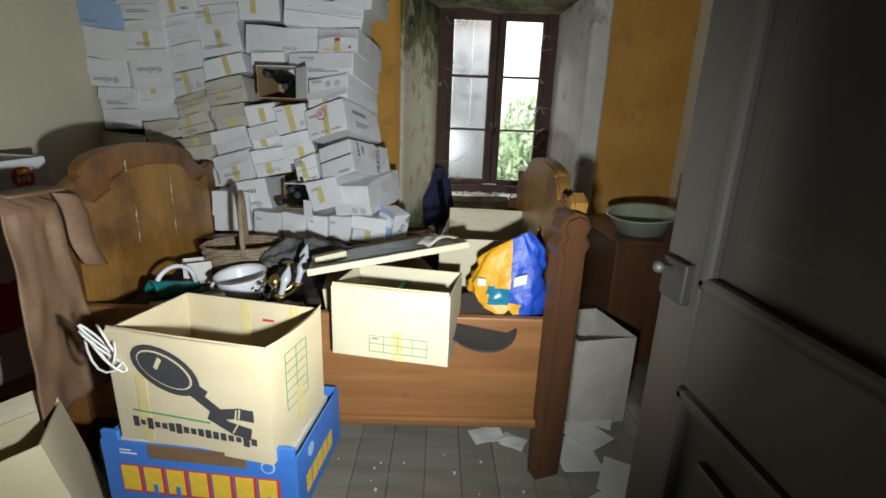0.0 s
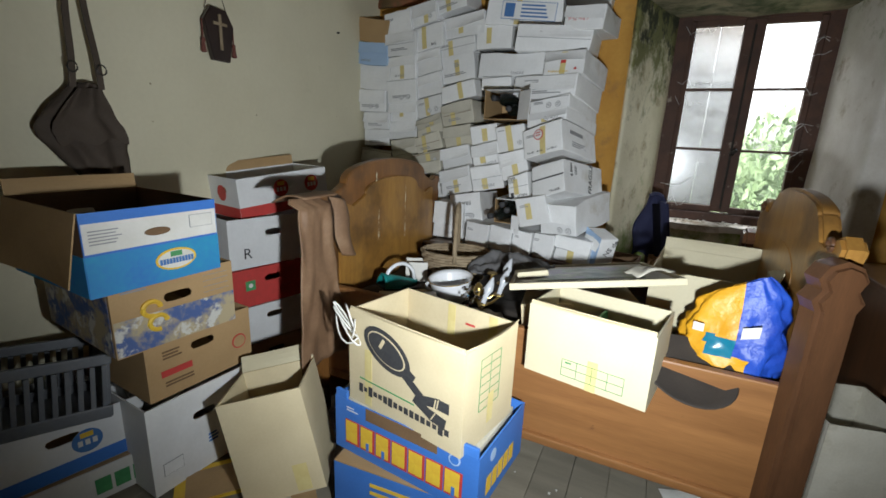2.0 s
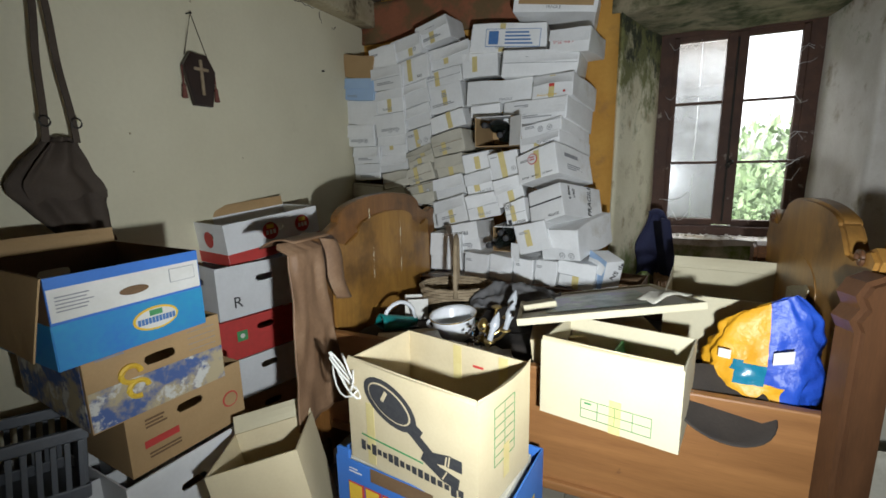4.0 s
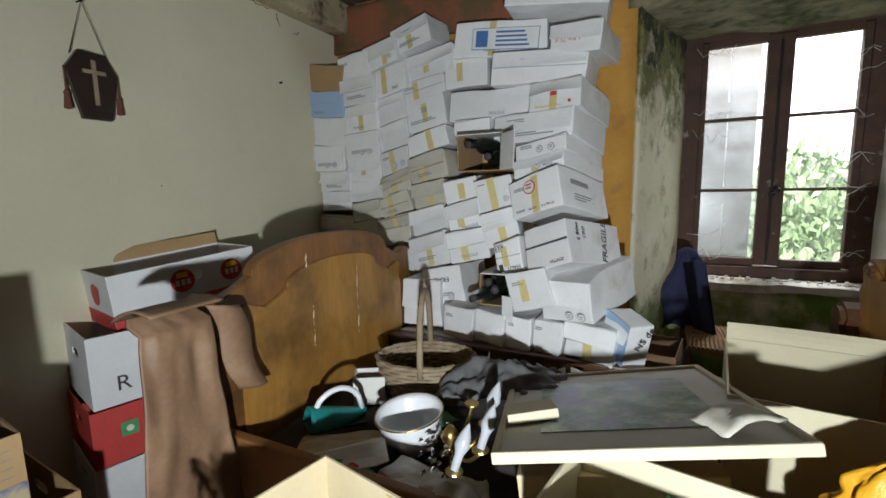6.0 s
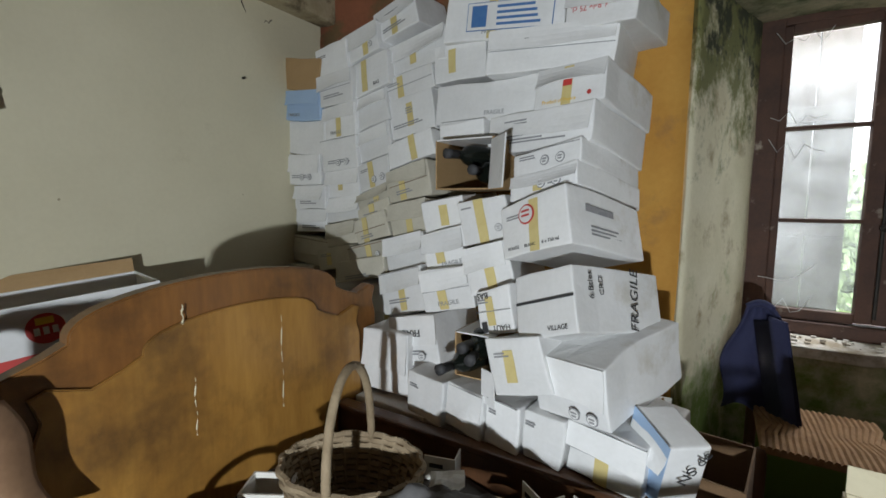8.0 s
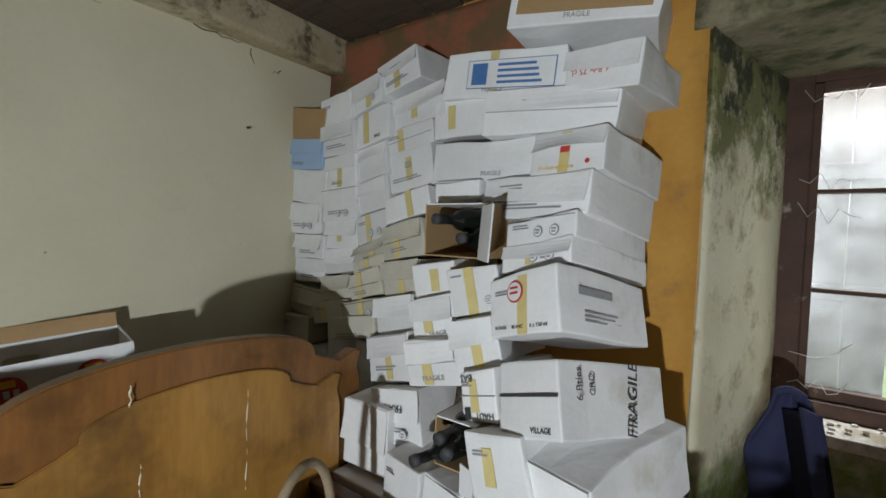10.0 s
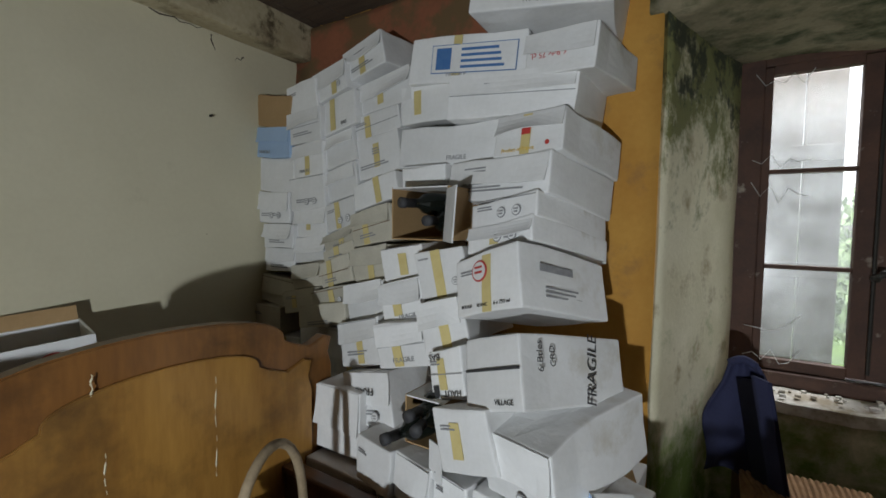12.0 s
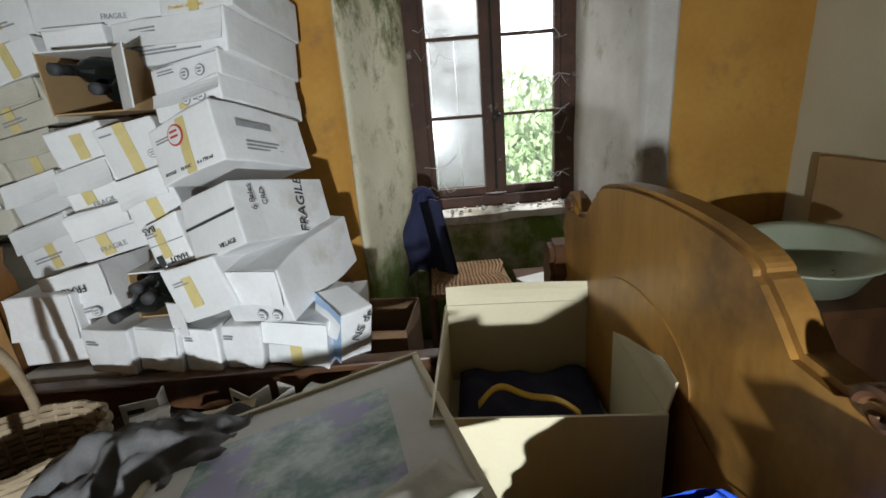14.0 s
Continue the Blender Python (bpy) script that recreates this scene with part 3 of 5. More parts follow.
def stamp(parent, x, z, lift, size=0.032):
    """A printed ring mark on a carton's front."""
    plate("print_mark", size, size, GREYINK, parent, front(x, z, lift), round_=True)
    plate("print_mark_inside", size * 0.8, size * 0.8, WHITEC, parent, front(x, z, lift - 0.0015), round_=True)
    plate("print_bar", size * 0.5, size * 0.14, GREYINK, parent, front(x, z + size * 0.12, lift - 0.003))
    plate("print_bar", size * 0.4, size * 0.14, GREYINK, parent, front(x, z - size * 0.14, lift - 0.003))


def wine_box(cx, yf, z0, w, h, d=0.30, turn=0.0, lean=0.0, roll=0.0, material=None, tape=1, crumple=0.004, seed=0, label=None):
    """A closed bottle carton: its front at yf, its base at z0."""
    r = random.Random(seed)
    th = thing("wine_carton", pose(cx, yf, z0, lean, roll, turn), label or ("dusty greyed bottle carton in the stack" if material is GREYC else "white cardboard bottle carton with yellowed tape"), "carton", "stack of bottle cartons")
    bm = bmesh.new()
    add_box(bm, 0, d / 2, h / 2, w * 1.012, d, h * 1.01, bevel=0.006)
    long_edges = [e for e in bm.edges if e.calc_length() > 0.05]
    bmesh.ops.subdivide_edges(bm, edges=long_edges, cuts=3, use_grid_fill=True)
    rumple(bm, crumple * 0.6, 12, seed * 0.37)
    for v in bm.verts:
        bend = noise.noise_vector((th.matrix_basis @ v.co) * 4.0)
        v.co += Vector((bend.x * 0.016, bend.y * 0.003, bend.z * 0.016))
    part("body", bm, material or WHITEC, th)
    if tape:
        tw = 0.034 if w > 0.14 else 0.028
        tx = r.uniform(-0.15, 0.15) * w
        bm = box(tx, -0.0035, h * 0.5, tw, 0.001, h * r.choice((0.96, 0.96, 0.6)))
        bmesh.ops.subdivide_edges(bm, edges=[e for e in bm.edges if e.calc_length() > 0.05], cuts=4)
        part("tape", rumple(bm, 0.002, 14, seed), TAPE, th)
    if tape == 2 or r.random() < 0.7:
        k = r.random()
        if k < 0.2:
            words("FRAGILE", 0.022, GREYINK, th, front(r.uniform(-0.15, 0.15) * w, h * 0.16, -0.005, 0))
        elif k < 0.6:
            bars(th, front(-w * 0.22, h * 0.75, -0.005), w * 0.35, 2, 0.004, 0.008, seed=seed)
        elif k < 0.8:
            stamp(th, w * 0.28, h * 0.3, -0.005, 0.026)
        else:
            bars(th, front(0, h * 0.3, -0.005), w * 0.6, 2, 0.005, 0.01, seed=seed)
    if r.random() < 0.45 and tape < 2:
        out, ln = r.uniform(0.006, 0.018), h * r.uniform(0.4, 0.62)
        part("front_flap", sheet(6, 4, lambda u, v: Vector(((u - 0.5) * w * 0.97, -0.005 - out * v * v * (1 + 0.5 * math.sin(u * 5 + seed)), h * 0.985 - ln * v + 0.006 * math.sin(u * 3 + seed) * v)), 0.003), material or WHITEC, th)
    # flap seam on the front
    if r.random() < 0.3:
        plate("flap_seam", w * 0.97, 0.0025, DKRAFT if material is GREYC else GREYINK, th, front(0, h * r.choice((0.5, 0.97)), -0.0045))
    return th


def stack(cx, w, edges, yf, first=0, mats=None, tape_p=0.8, seed=1, dy=0.0):
    """A column of cartons with these heights of joints, from the top down."""
    r = random.Random(seed)
    for i, (zt, zb) in enumerate(zip(edges, edges[1:])):
        m = (mats or {}).get(i, WHITEC)
        wine_box(cx + r.uniform(-0.012, 0.012), yf + dy * (edges[0] - zb) + r.uniform(-0.018, 0.012), zb + 0.001, w * r.uniform(0.95, 1.0), zt - zb - 0.003,
                 YB - 0.03 - yf - 0.02, r.uniform(-7, 7), r.uniform(-4, 3), r.uniform(-3.5, 3.5), m, 1 if r.random() < tape_p else 0, r.uniform(0.006, 0.012), seed * 31 + i)


G = GREYC
# hidden lower part of the left columns
stack(-2.385, 0.30, [0.88, 0.66, 0.44, 0.22, 0.0], 2.79, tape_p=0.15, seed=3)
stack(-2.07, 0.22, [0.98, 0.8, 0.6, 0.4, 0.2, 0.0], 2.74, tape_p=0.4, seed=5)
stack(-1.845, 0.215, [0.99, 0.8, 0.6, 0.4, 0.2, 0.0], 2.70, tape_p=0.6, seed=7)


def column(rows, turn, tape_p, seed, grey=(), other=None):
    """A sagging column of cartons: middle x, front y, base z, width, height, tilt, own turn."""
    r, made = random.Random(seed), []
    for i, (x, y, z, w, h, tilt, *own) in enumerate(rows):
        aim = own[0] if own else turn
        m = (other or {}).get(i, G if i in grey else WHITEC)
        made.append(wine_box(x, y + r.uniform(-0.012, 0.008), z + 0.001, w * 1.01, h * 1.0, min(0.36, max(0.12, YB - 0.04 - y)), aim + r.uniform(-2, 2), -10 if aim < -10 else r.uniform(-3, 2), tilt + r.uniform(-1, 1), m,
                             1 if r.random() < tape_p and m not in (KRAFT, PALEBLUE) else 0, r.uniform(0.003, 0.007), seed * 31 + i))
    return made


col_corner = column([
    (-2.481, 2.8, 1.915, 0.283, 0.152, 8),
    (-2.482, 2.8, 1.764, 0.297, 0.147, 5),
    (-2.48, 2.8, 1.589, 0.307, 0.17, 4),
    (-2.466, 2.8, 1.439, 0.247, 0.147, 1),
    (-2.415, 2.8, 1.315, 0.22, 0.118, 0),
    (-2.41, 2.8, 1.189, 0.22, 0.123, -1),
    (-2.424, 2.79, 1.022, 0.271, 0.135, 5),
    (-2.473, 2.762, 0.883, 0.215, 0.135, -1),
], 0, 0.1, 3, (6, 7), {0: KRAFT, 1: PALEBLUE})
col_second = column([
    (-2.243, 2.8, 1.929, 0.216, 0.165, -6),
    (-2.215, 2.8, 1.814, 0.244, 0.145, -3),
    (-2.205, 2.8, 1.657, 0.252, 0.153, -4),
    (-2.196, 2.8, 1.502, 0.251, 0.153, -3),
    (-2.191, 2.8, 1.378, 0.251, 0.132, -5),
    (-2.179, 2.791, 1.251, 0.233, 0.123, -6),
    (-2.129, 2.743, 1.139, 0.205, 0.114, -10),
    (-2.161, 2.716, 1.032, 0.231, 0.097, -9),
], -5, 0.45, 5, (6, 7))
col_third = column([
    (-2.046, 2.8, 1.999, 0.238, 0.131, -7),
    (-2.007, 2.8, 1.847, 0.256, 0.145, -7),
    (-1.998, 2.8, 1.691, 0.221, 0.15, -9),
    (-1.98, 2.8, 1.547, 0.223, 0.139, -11),
    (-1.951, 2.779, 1.416, 0.211, 0.122, -13),
    (-1.935, 2.743, 1.336, 0.211, 0.072, -17),
    (-1.92, 2.721, 1.285, 0.214, 0.059, -14),
    (-1.916, 2.696, 1.173, 0.199, 0.117, -15),
    (-1.909, 2.663, 1.095, 0.245, 0.069, -12),
    (-1.935, 2.646, 1.005, 0.294, 0.092, -12),
], -6, 0.6, 7, (5, 6, 7, 8, 9))
col_fourth = column([
    (-1.847, 2.8, 2.069, 0.245, 0.138, -13),
    (-1.746, 2.8, 1.91, 0.326, 0.134, -7),
    (-1.788, 2.8, 1.804, 0.281, 0.094, -7),
    (-1.779, 2.8, 1.64, 0.273, 0.164, -10),
    (-1.724, 2.746, 1.518, 0.251, 0.108, -14),
    (-1.703, 2.698, 1.36, 0.223, 0.14, -13),
    (-1.676, 2.647, 1.22, 0.221, 0.131, -11),
    (-1.663, 2.604, 1.082, 0.224, 0.14, -12),
    (-1.626, 2.552, 0.933, 0.228, 0.159, -15),
], -6, 0.5, 9, (5, 6))
col_low = column([
    (-1.472, 2.596, 1.238, 0.159, 0.125, -9),
    (-1.429, 2.549, 1.11, 0.168, 0.138, -15),
    (-1.392, 2.501, 0.984, 0.186, 0.138, -13),
    (-1.278, 2.54, 1.21, 0.176, 0.155, -12),
    (-1.236, 2.486, 1.07, 0.151, 0.147, -15),
], 4, 1.0, 11)
col_wide = column([
    (-1.356, 2.781, 1.949, 0.445, 0.164, 5, 4),
    (-0.972, 2.653, 1.883, 0.218, 0.115, 4, -6),
    (-1.531, 2.794, 1.83, 0.225, 0.151, -1, -2),
    (-1.134, 2.664, 1.775, 0.423, 0.138, 4, 0),
    (-1.375, 2.691, 1.647, 0.419, 0.14, 1, -4),
    (-1.044, 2.601, 1.641, 0.234, 0.129, 0, -13),
    (-1.449, 2.683, 1.577, 0.19, 0.071, -1, -4),
    (-1.143, 2.587, 1.517, 0.383, 0.124, -1, -14),
    (-1.086, 2.544, 1.44, 0.24, 0.076, -6, -16),
    (-1.089, 2.524, 1.371, 0.247, 0.072, -8, -16),
], 5, 0.25, 13)


def special(a, b, z0, z1, y, turn, roll, lean=0, d=0.33, seed=0, crumple=0.003, label=None, tape=0):
    return wine_box((a + b) / 2, y, z0, b - a, z1 - z0, d, turn, lean, roll, WHITEC, tape, crumple, seed, label)


# the cartons that stand out of the stack
big = special(-1.290, -0.846, 2.115, 2.274, 2.721, 6, 8, -3, d=0.3, seed=881, label="large white carton with a brown front on top of the stack")
part("front_flap", box(0, -0.006, 0.10, 0.41, 0.004, 0.125, 0.001), KRAFT, big, "brown inner side of the flap")
chat = col_wide[0]
plate("blue_frame", 0.33, 0.10, BLUEINK, chat, front(0.03, 0.08, -0.004))
plate("frame_inside", 0.324, 0.094, WHITEC, chat, front(0.03, 0.08, -0.0055))
plate("crest", 0.06, 0.075, BLUEINK, chat, front(-0.085, 0.08, -0.007))
bars(chat, front(0.07, 0.11, -0.007), 0.17, 4, 0.009, 0.02, BLUEINK, 5)
words("6 Bdx 75 cl.", 0.024, REDINK, col_wide[1], front(-0.03, 0.05, -0.006, 180))
mas = special(-1.197, -0.943, 1.209, 1.370, 2.414, -20, -15, -12, d=0.34, seed=883, tape=2, label="jutting white bottle carton with red monogram")
plate("monogram", 0.06, 0.06, REDINK, mas, front(-0.02, 0.115, -0.006), round_=True)
plate("monogram_inside", 0.05, 0.05, WHITEC, mas, front(-0.02, 0.115, -0.008), round_=True)
bars(mas, front(-0.02, 0.125, -0.010), 0.03, 2, 0.006, 0.014, REDINK, 2)
words("ROUGE", 0.013, INK, mas, front(-0.075, 0.022, -0.005))
words("BLANC", 0.013, INK, mas, front(-0.012, 0.022, -0.005))
words("6 x 750 ml", 0.014, INK, mas, front(0.062, 0.022, -0.005))
bars(mas, side(0.16, 0.11, 0.134), 0.2, 1, 0.02, 0.02, GREYINK, 3)
bars(mas, side(0.18, 0.06, 0.134), 0.2, 3, 0.005, 0.011, GREYINK, 4)
fr = special(-1.09, -0.884, 1.005, 1.175, 2.30, -24, -19, -10, d=0.34, seed=884, label="tilted white bottle carton with open seam")
plate("open_seam", 0.205, 0.007, INK, fr, front(0, 0.095, -0.005))
words("FRAGILE", 0.046, INK, fr, side(0.22, 0.09, 0.112, 80), label="black lettering")
words("6 Btles", 0.026, INK, fr, side(0.05, 0.12, 0.112, 90))
words("CRD", 0.024, INK, fr, side(0.09, 0.12, 0.112, 90))
words("VILLAGE", 0.018, INK, fr, front(0.04, 0.02, -0.005))
bas = special(-1.236, -1.106, 0.955, 1.098, 2.403, -10, -16, -3, d=0.3, seed=886, tape=1, label="white bottle carton lying upside down")
words("BAS", 0.026, INK, bas, front(-0.03, 0.12, -0.007, 180))
words("HAUT", 0.024, INK, bas, front(0.02, 0.02, -0.007, 180))
plate("arrow_mark", 0.02, 0.032, INK, bas, front(-0.04, 0.025, -0.006))
low = special(-1.03, -0.81, 0.80, 0.965, 2.30, -20, -3, 9, d=0.36, seed=887, crumple=0.009, label="crushed white bottle carton low in the stack")
stamp(low, 0.02, 0.03, -0.011)
stamp(low, 0.07, 0.03, -0.011)
special(-1.134, -0.960, 0.846, 0.988, 2.287, -12, -17, -3, d=0.3, seed=888, crumple=0.007, tape=1)
cr = special(-1.611, -1.398, 0.771, 0.951, 2.454, -2, -11, -3, d=0.28, seed=889, crumple=0.010, label="crumpled white bottle carton, partly crushed")
words("FRAGILE", 0.034, INK, cr, front(-0.02, 0.12, -0.016, 180))
stamp(cr, -0.03, 0.04, -0.016)
stamp(cr, 0.04, 0.04, -0.016)
for i, (a, b) in enumerate(((-1.48, -1.32), (-1.315, -1.18), (-1.175, -1.07), (-1.06, -0.95), (-0.94, -0.74))):
    special(a, b, 0.655, 0.795, 2.34 - 0.012 * i, -12, 3, d=0.3, seed=890 + i, crumple=0.01, tape=1 if i == 4 else 0)
ns = special(-0.83, -0.69, 0.665, 0.83, 2.34, -50, 14, d=0.10, seed=897, crumple=0.004, label="slim carton with a blue side leaning on the stack")
plate("blue_side", 0.14, 0.17, PALEBLUE, ns, front(0, 0.09, -0.005))
words("NS de", 0.04, INK, ns, side(0.06, 0.12, 0.078, 60))
for i, (a, b) in enumerate(((-1.72, -1.42), (-1.41, -1.08), (-1.07, -0.74))):
    for k in range(3):
        special(a, b, 0.008 + k * 0.212, 0.215 + k * 0.212, 2.37, 0, 0, d=0.6, seed=900 + i * 5 + k)
special(-1.72, -1.52, 0.66, 0.89, 2.42, 0, 0, d=0.5, seed=931)

end_box = col_wide[5]
words("Product of France", 0.016, YELLOWINK, end_box, front(-0.03, 0.02, -0.006))
plate("tape", 0.032, 0.12, TAPE, end_box, front(-0.005, 0.064, -0.005))
plate("orange_mark", 0.03, 0.035, REDINK, end_box, front(-0.005, 0.08, -0.0065))
plate("red_dot", 0.014, 0.014, REDINK, end_box, front(0.07, 0.03, -0.006), round_=True)
words("HAUT", 0.03, INK, col_wide[7], side(0.06, 0.09, 0.17))
words("CRD", 0.026, INK, col_wide[7], side(0.05, 0.035, 0.17))
plate("tape", 0.04, 0.12, TAPE, col_wide[7], side(0.17, 0.062, 0.169))
words("BAS", 0.022, INK, col_third[1], front(0.06, 0.02, -0.006))
for cart, x, z, w, n in ((col_wide[3], -0.02, 0.10, 0.12, 3), (col_wide[7], -0.08, 0.10, 0.10, 6), (col_wide[7], 0.07, 0.06, 0.11, 2), (col_wide[9], 0.05, 0.05, 0.05, 3), (col_fourth[0], 0.0, 0.10, 0.12, 2), (col_fourth[3], 0.02, 0.11, 0.05, 3), (col_low[3], -0.04, 0.13, 0.06, 1)):
    bars(cart, front(x, z, -0.006), w, n, 0.005, 0.010, GREYINK, n)
for cart in (col_wide[9], col_wide[8], col_third[4], col_second[3], col_corner[3]):
    for x in (0.0, 0.055):
        stamp(cart, x, 0.035, -0.006)

# the two torn cartons with bottles showing
def torn_box(cx, yf, z0, w, h, d, turn, label):
    th = thing("torn_carton", pose(cx, yf, z0, 0, 0, turn), label, "carton", "stack of bottle cartons")
    t = 0.004
    part("side_panel", box(-w / 2, d / 2, h / 2, t, d, h), KRAFT, th)
    part("side_panel", box(w / 2, d / 2, h / 2, t, d, h), KRAFT, th)
    part("bottom_panel", box(0, d / 2, t / 2, w, d, t), KRAFT, th)
    part("top_panel", box(0, d / 2, h - t / 2, w, d, t), WHITEC, th)
    part("back_panel", box(0, d, h / 2, w, t, h), KRAFT, th)
    return th


def bottle(place, label="dark green wine bottle lying in its carton"):
    th = thing("wine_bottle", place, label, "bottle", "bottles in the stack")
    part("glass_body", lathe([(0.01, 0.006), (0.032, 0), (0.037, 0.008), (0.037, 0.18), (0.03, 0.205), (0.015, 0.225), (0.0135, 0.275), (0.0155, 0.277), (0.0155, 0.292), (0.004, 0.294)], 20), BOTTLE, th, smooth=True)
    part("capsule", lathe([(0.0145, 0.235), (0.0145, 0.276), (0.0165, 0.278), (0.0165, 0.296), (0.004, 0.298)], 16), INK, th, smooth=True)
    return th


tb = torn_box(-1.35, 2.50, 1.39, 0.21, 0.165, 0.32, 0, "open white bottle carton showing its brown inside")
fl = sheet(4, 4, lambda u, v: Vector((0.105 + 0.09 * u, -0.02 - 0.10 * u + 0.02 * v, 0.0 + 0.155 * v)), 0.004)
part("open_flap", fl, WHITEC, tb, "white flap folded out")
bottle(pose(-1.32, 2.76, 1.45, 90, 0, 4))
bottle(pose(-1.30, 2.74, 1.505, 90, 0, -18))
tb2 = torn_box(-1.24, 2.38, 0.81, 0.13, 0.14, 0.3, 0, "ripped bottle carton with bottle necks showing")
fl = sheet(3, 4, lambda u, v: Vector((0.05 + 0.05 * u, -0.05 - 0.02 * u, -0.04 + 0.10 * v)), 0.004)
part("open_flap", fl, WHITEC, tb2, "white flap bent downwards")
bottle(pose(-1.27, 2.58, 0.90, 90, 0, 12))
bottle(pose(-1.23, 2.56, 0.86, 90, 0, -14))
bottle(pose(-1.22, 2.60, 0.925, 90, 0, -5))


def open_carton(name, place, w, d, h, material, label, inner=None, hole=None, flaps=(), thick=0.005, category="box", group="", mats=None, rim=0.0):
    """An open carton: panels front, back, left, right, floor; origin at the middle of its base."""
    th = thing(name, place, label, category, group)
    inner = inner or material
    mats = mats or {}
    part("base_panel", box(0, 0, thick / 2 + 0.001, w - 2 * thick, d - 2 * thick, thick), inner, th)
    for i, (n, m) in enumerate((("front_panel", pose(0, -d / 2, 0)), ("back_panel", pose(0, d / 2, 0, 0, 0, 180)), ("right_panel", pose(w / 2, 0, 0, 0, 0, 90)), ("left_panel", pose(-w / 2, 0, 0, 0, 0, -90)))):
        ww = w if i < 2 else d - 2 * thick
        hs = (0, h * 0.68, 0.09, 0.032) if (hole and i in hole) else ()
        bm = holed(ww, h, thick, hs)
        part(n, bm, mats.get(i, material), th, place=m)
    for n, (side_i, length, angle) in enumerate(flaps):
        ww = (w if side_i < 2 else d) * 0.98
        m = (pose(0, -d / 2, h), pose(0, d / 2, h, 0, 0, 180), pose(w / 2, 0, h, 0, 0, 90), pose(-w / 2, 0, h, 0, 0, -90))[side_i]
        bm = sheet(6, 3, lambda u, v: Vector(((u - 0.5) * ww, -0.015 * math.sin(u * 3) * v * v, v * length)), thick * 0.8)
        part("flap", bm, inner, th, place=m @ pose(0, 0, 0, angle, 0, 0))
    return th


def on_front(d, x, z, lift=0.0015):
    return pose(x, -d / 2 - lift, z, 90, 0, 0)


def on_right(w, y, z, lift=0.0015):
    return pose(w / 2 + lift, y, z, 90, 0, 90)


# ---- the bed ----
def arch(y0, y1, zlow, shoulder, crest, n=28, inset=0.2):
    """A bed-end outline: shoulders with ears and a raised round crest."""
    c, hw = (y0 + y1) / 2, (y1 - y0) / 2
    pts = [(y0, zlow), (y1, zlow), (y1, shoulder - 0.10), (y1 - 0.015, shoulder - 0.05), (y1, shoulder), (y1 - 0.03, shoulder + 0.012), (y1 - inset / 2, shoulder - 0.012), (y1 - inset * 0.8, shoulder + 0.01)]
    for i in range(n + 1):
        a = math.pi * i / n
        u = math.cos(a)
        pts.append((c + u * (hw - inset), shoulder + 0.03 + (crest - shoulder - 0.03) * math.sin(a) ** 0.8))
    pts += [(y0 + inset * 0.8, shoulder + 0.01), (y0 + inset / 2, shoulder - 0.012), (y0 + 0.03, shoulder + 0.012), (y0, shoulder), (y0 + 0.015, shoulder - 0.05), (y0, shoulder - 0.10)]
    return pts


def scrolled(y0, y1, crest, n=30):
    """A footboard outline: curled ears, a notch on either side and a low dome."""
    ear = [(0.0, 0.10), (0.0, 0.92), (-0.02, 0.96), (0.004, 1.0), (-0.012, 1.045), (0.03, 1.072), (0.07, 1.058), (0.12, 1.03), (0.17, 1.035), (0.20, 1.07), (0.23, 1.10)]
    c, hw = (y0 + y1) / 2, (y1 - y0) / 2 - 0.24
    dome = [(c + hw * math.cos(math.pi * i / n), 1.105 + (crest - 1.105) * math.sin(math.pi * i / n)) for i in range(n + 1)]
    return [(y1 - a, z) for a, z in ear] + dome + [(y0 + a, z) for a, z in ear[::-1]]


bed = thing("bed", pose(0, 0, 0), "old walnut-veneered wooden bed buried under boxes and clutter", "bed")
HX, FX, BY0, BY1 = -1.755, -0.005, 1.36, 2.50
head = part("headboard", slab(arch(BY0, BY1, 0.06, 1.03, 1.16), 0.045), RIMW, bed, "water-stained walnut headboard with arched crest", place=pose(HX, 0, 0))
part("inner_panel", slab(arch(BY0 + 0.13, BY1 - 0.10, 0.45, 0.97, 1.07), 0.012, 0.003), WOOD, head, place=pose(0.028, 0, 0))
for y, z0, ln in ((2.06, 1.03, 0.30), (1.78, 1.10, 0.05), (1.80, 0.92, 0.16)):
    part("dried_drip", tube([(0.033, y + 0.002 * math.sin(k * 1.3), z0 - ln * k / 9) for k in range(10)], lambda t: 0.0006 + 0.0022 * abs(math.sin(t * 23)), 5), CREAM, head, "pale dried drip")
foot = part("footboard", slab(scrolled(1.42, 2.44, 1.155), 0.055, 0.010), WOOD, bed, "brown footboard with scrolled crest", place=pose(FX, 0, 0))
part("inner_panel", slab(arch(BY0 + 0.20, BY1 - 0.14, 0.45, 0.80, 0.96), 0.006, 0.002), WOOD, foot, place=pose(-0.027, 0, 0))
for y in (1.49, 2.37):
    part("scroll", tube([(-0.03, y + 0.024 * math.cos(a / 5) * (1 - a / 40), 1.035 + 0.024 * math.sin(a / 5) * (1 - a / 40)) for a in range(30)], 0.007), DARKW, foot)
post_outline = [(-0.05, 0), (0.05, 0), (0.055, 0.15), (0.05, 0.2), (0.05, 0.88), (0.065, 0.91), (0.045, 0.94), (0.06, 0.97), (0.04, 1.005), (0.0, 1.02), (-0.04, 1.005), (-0.06, 0.97), (-0.045, 0.94), (-0.065, 0.91), (-0.05, 0.88), (-0.05, 0.2), (-0.055, 0.15)]
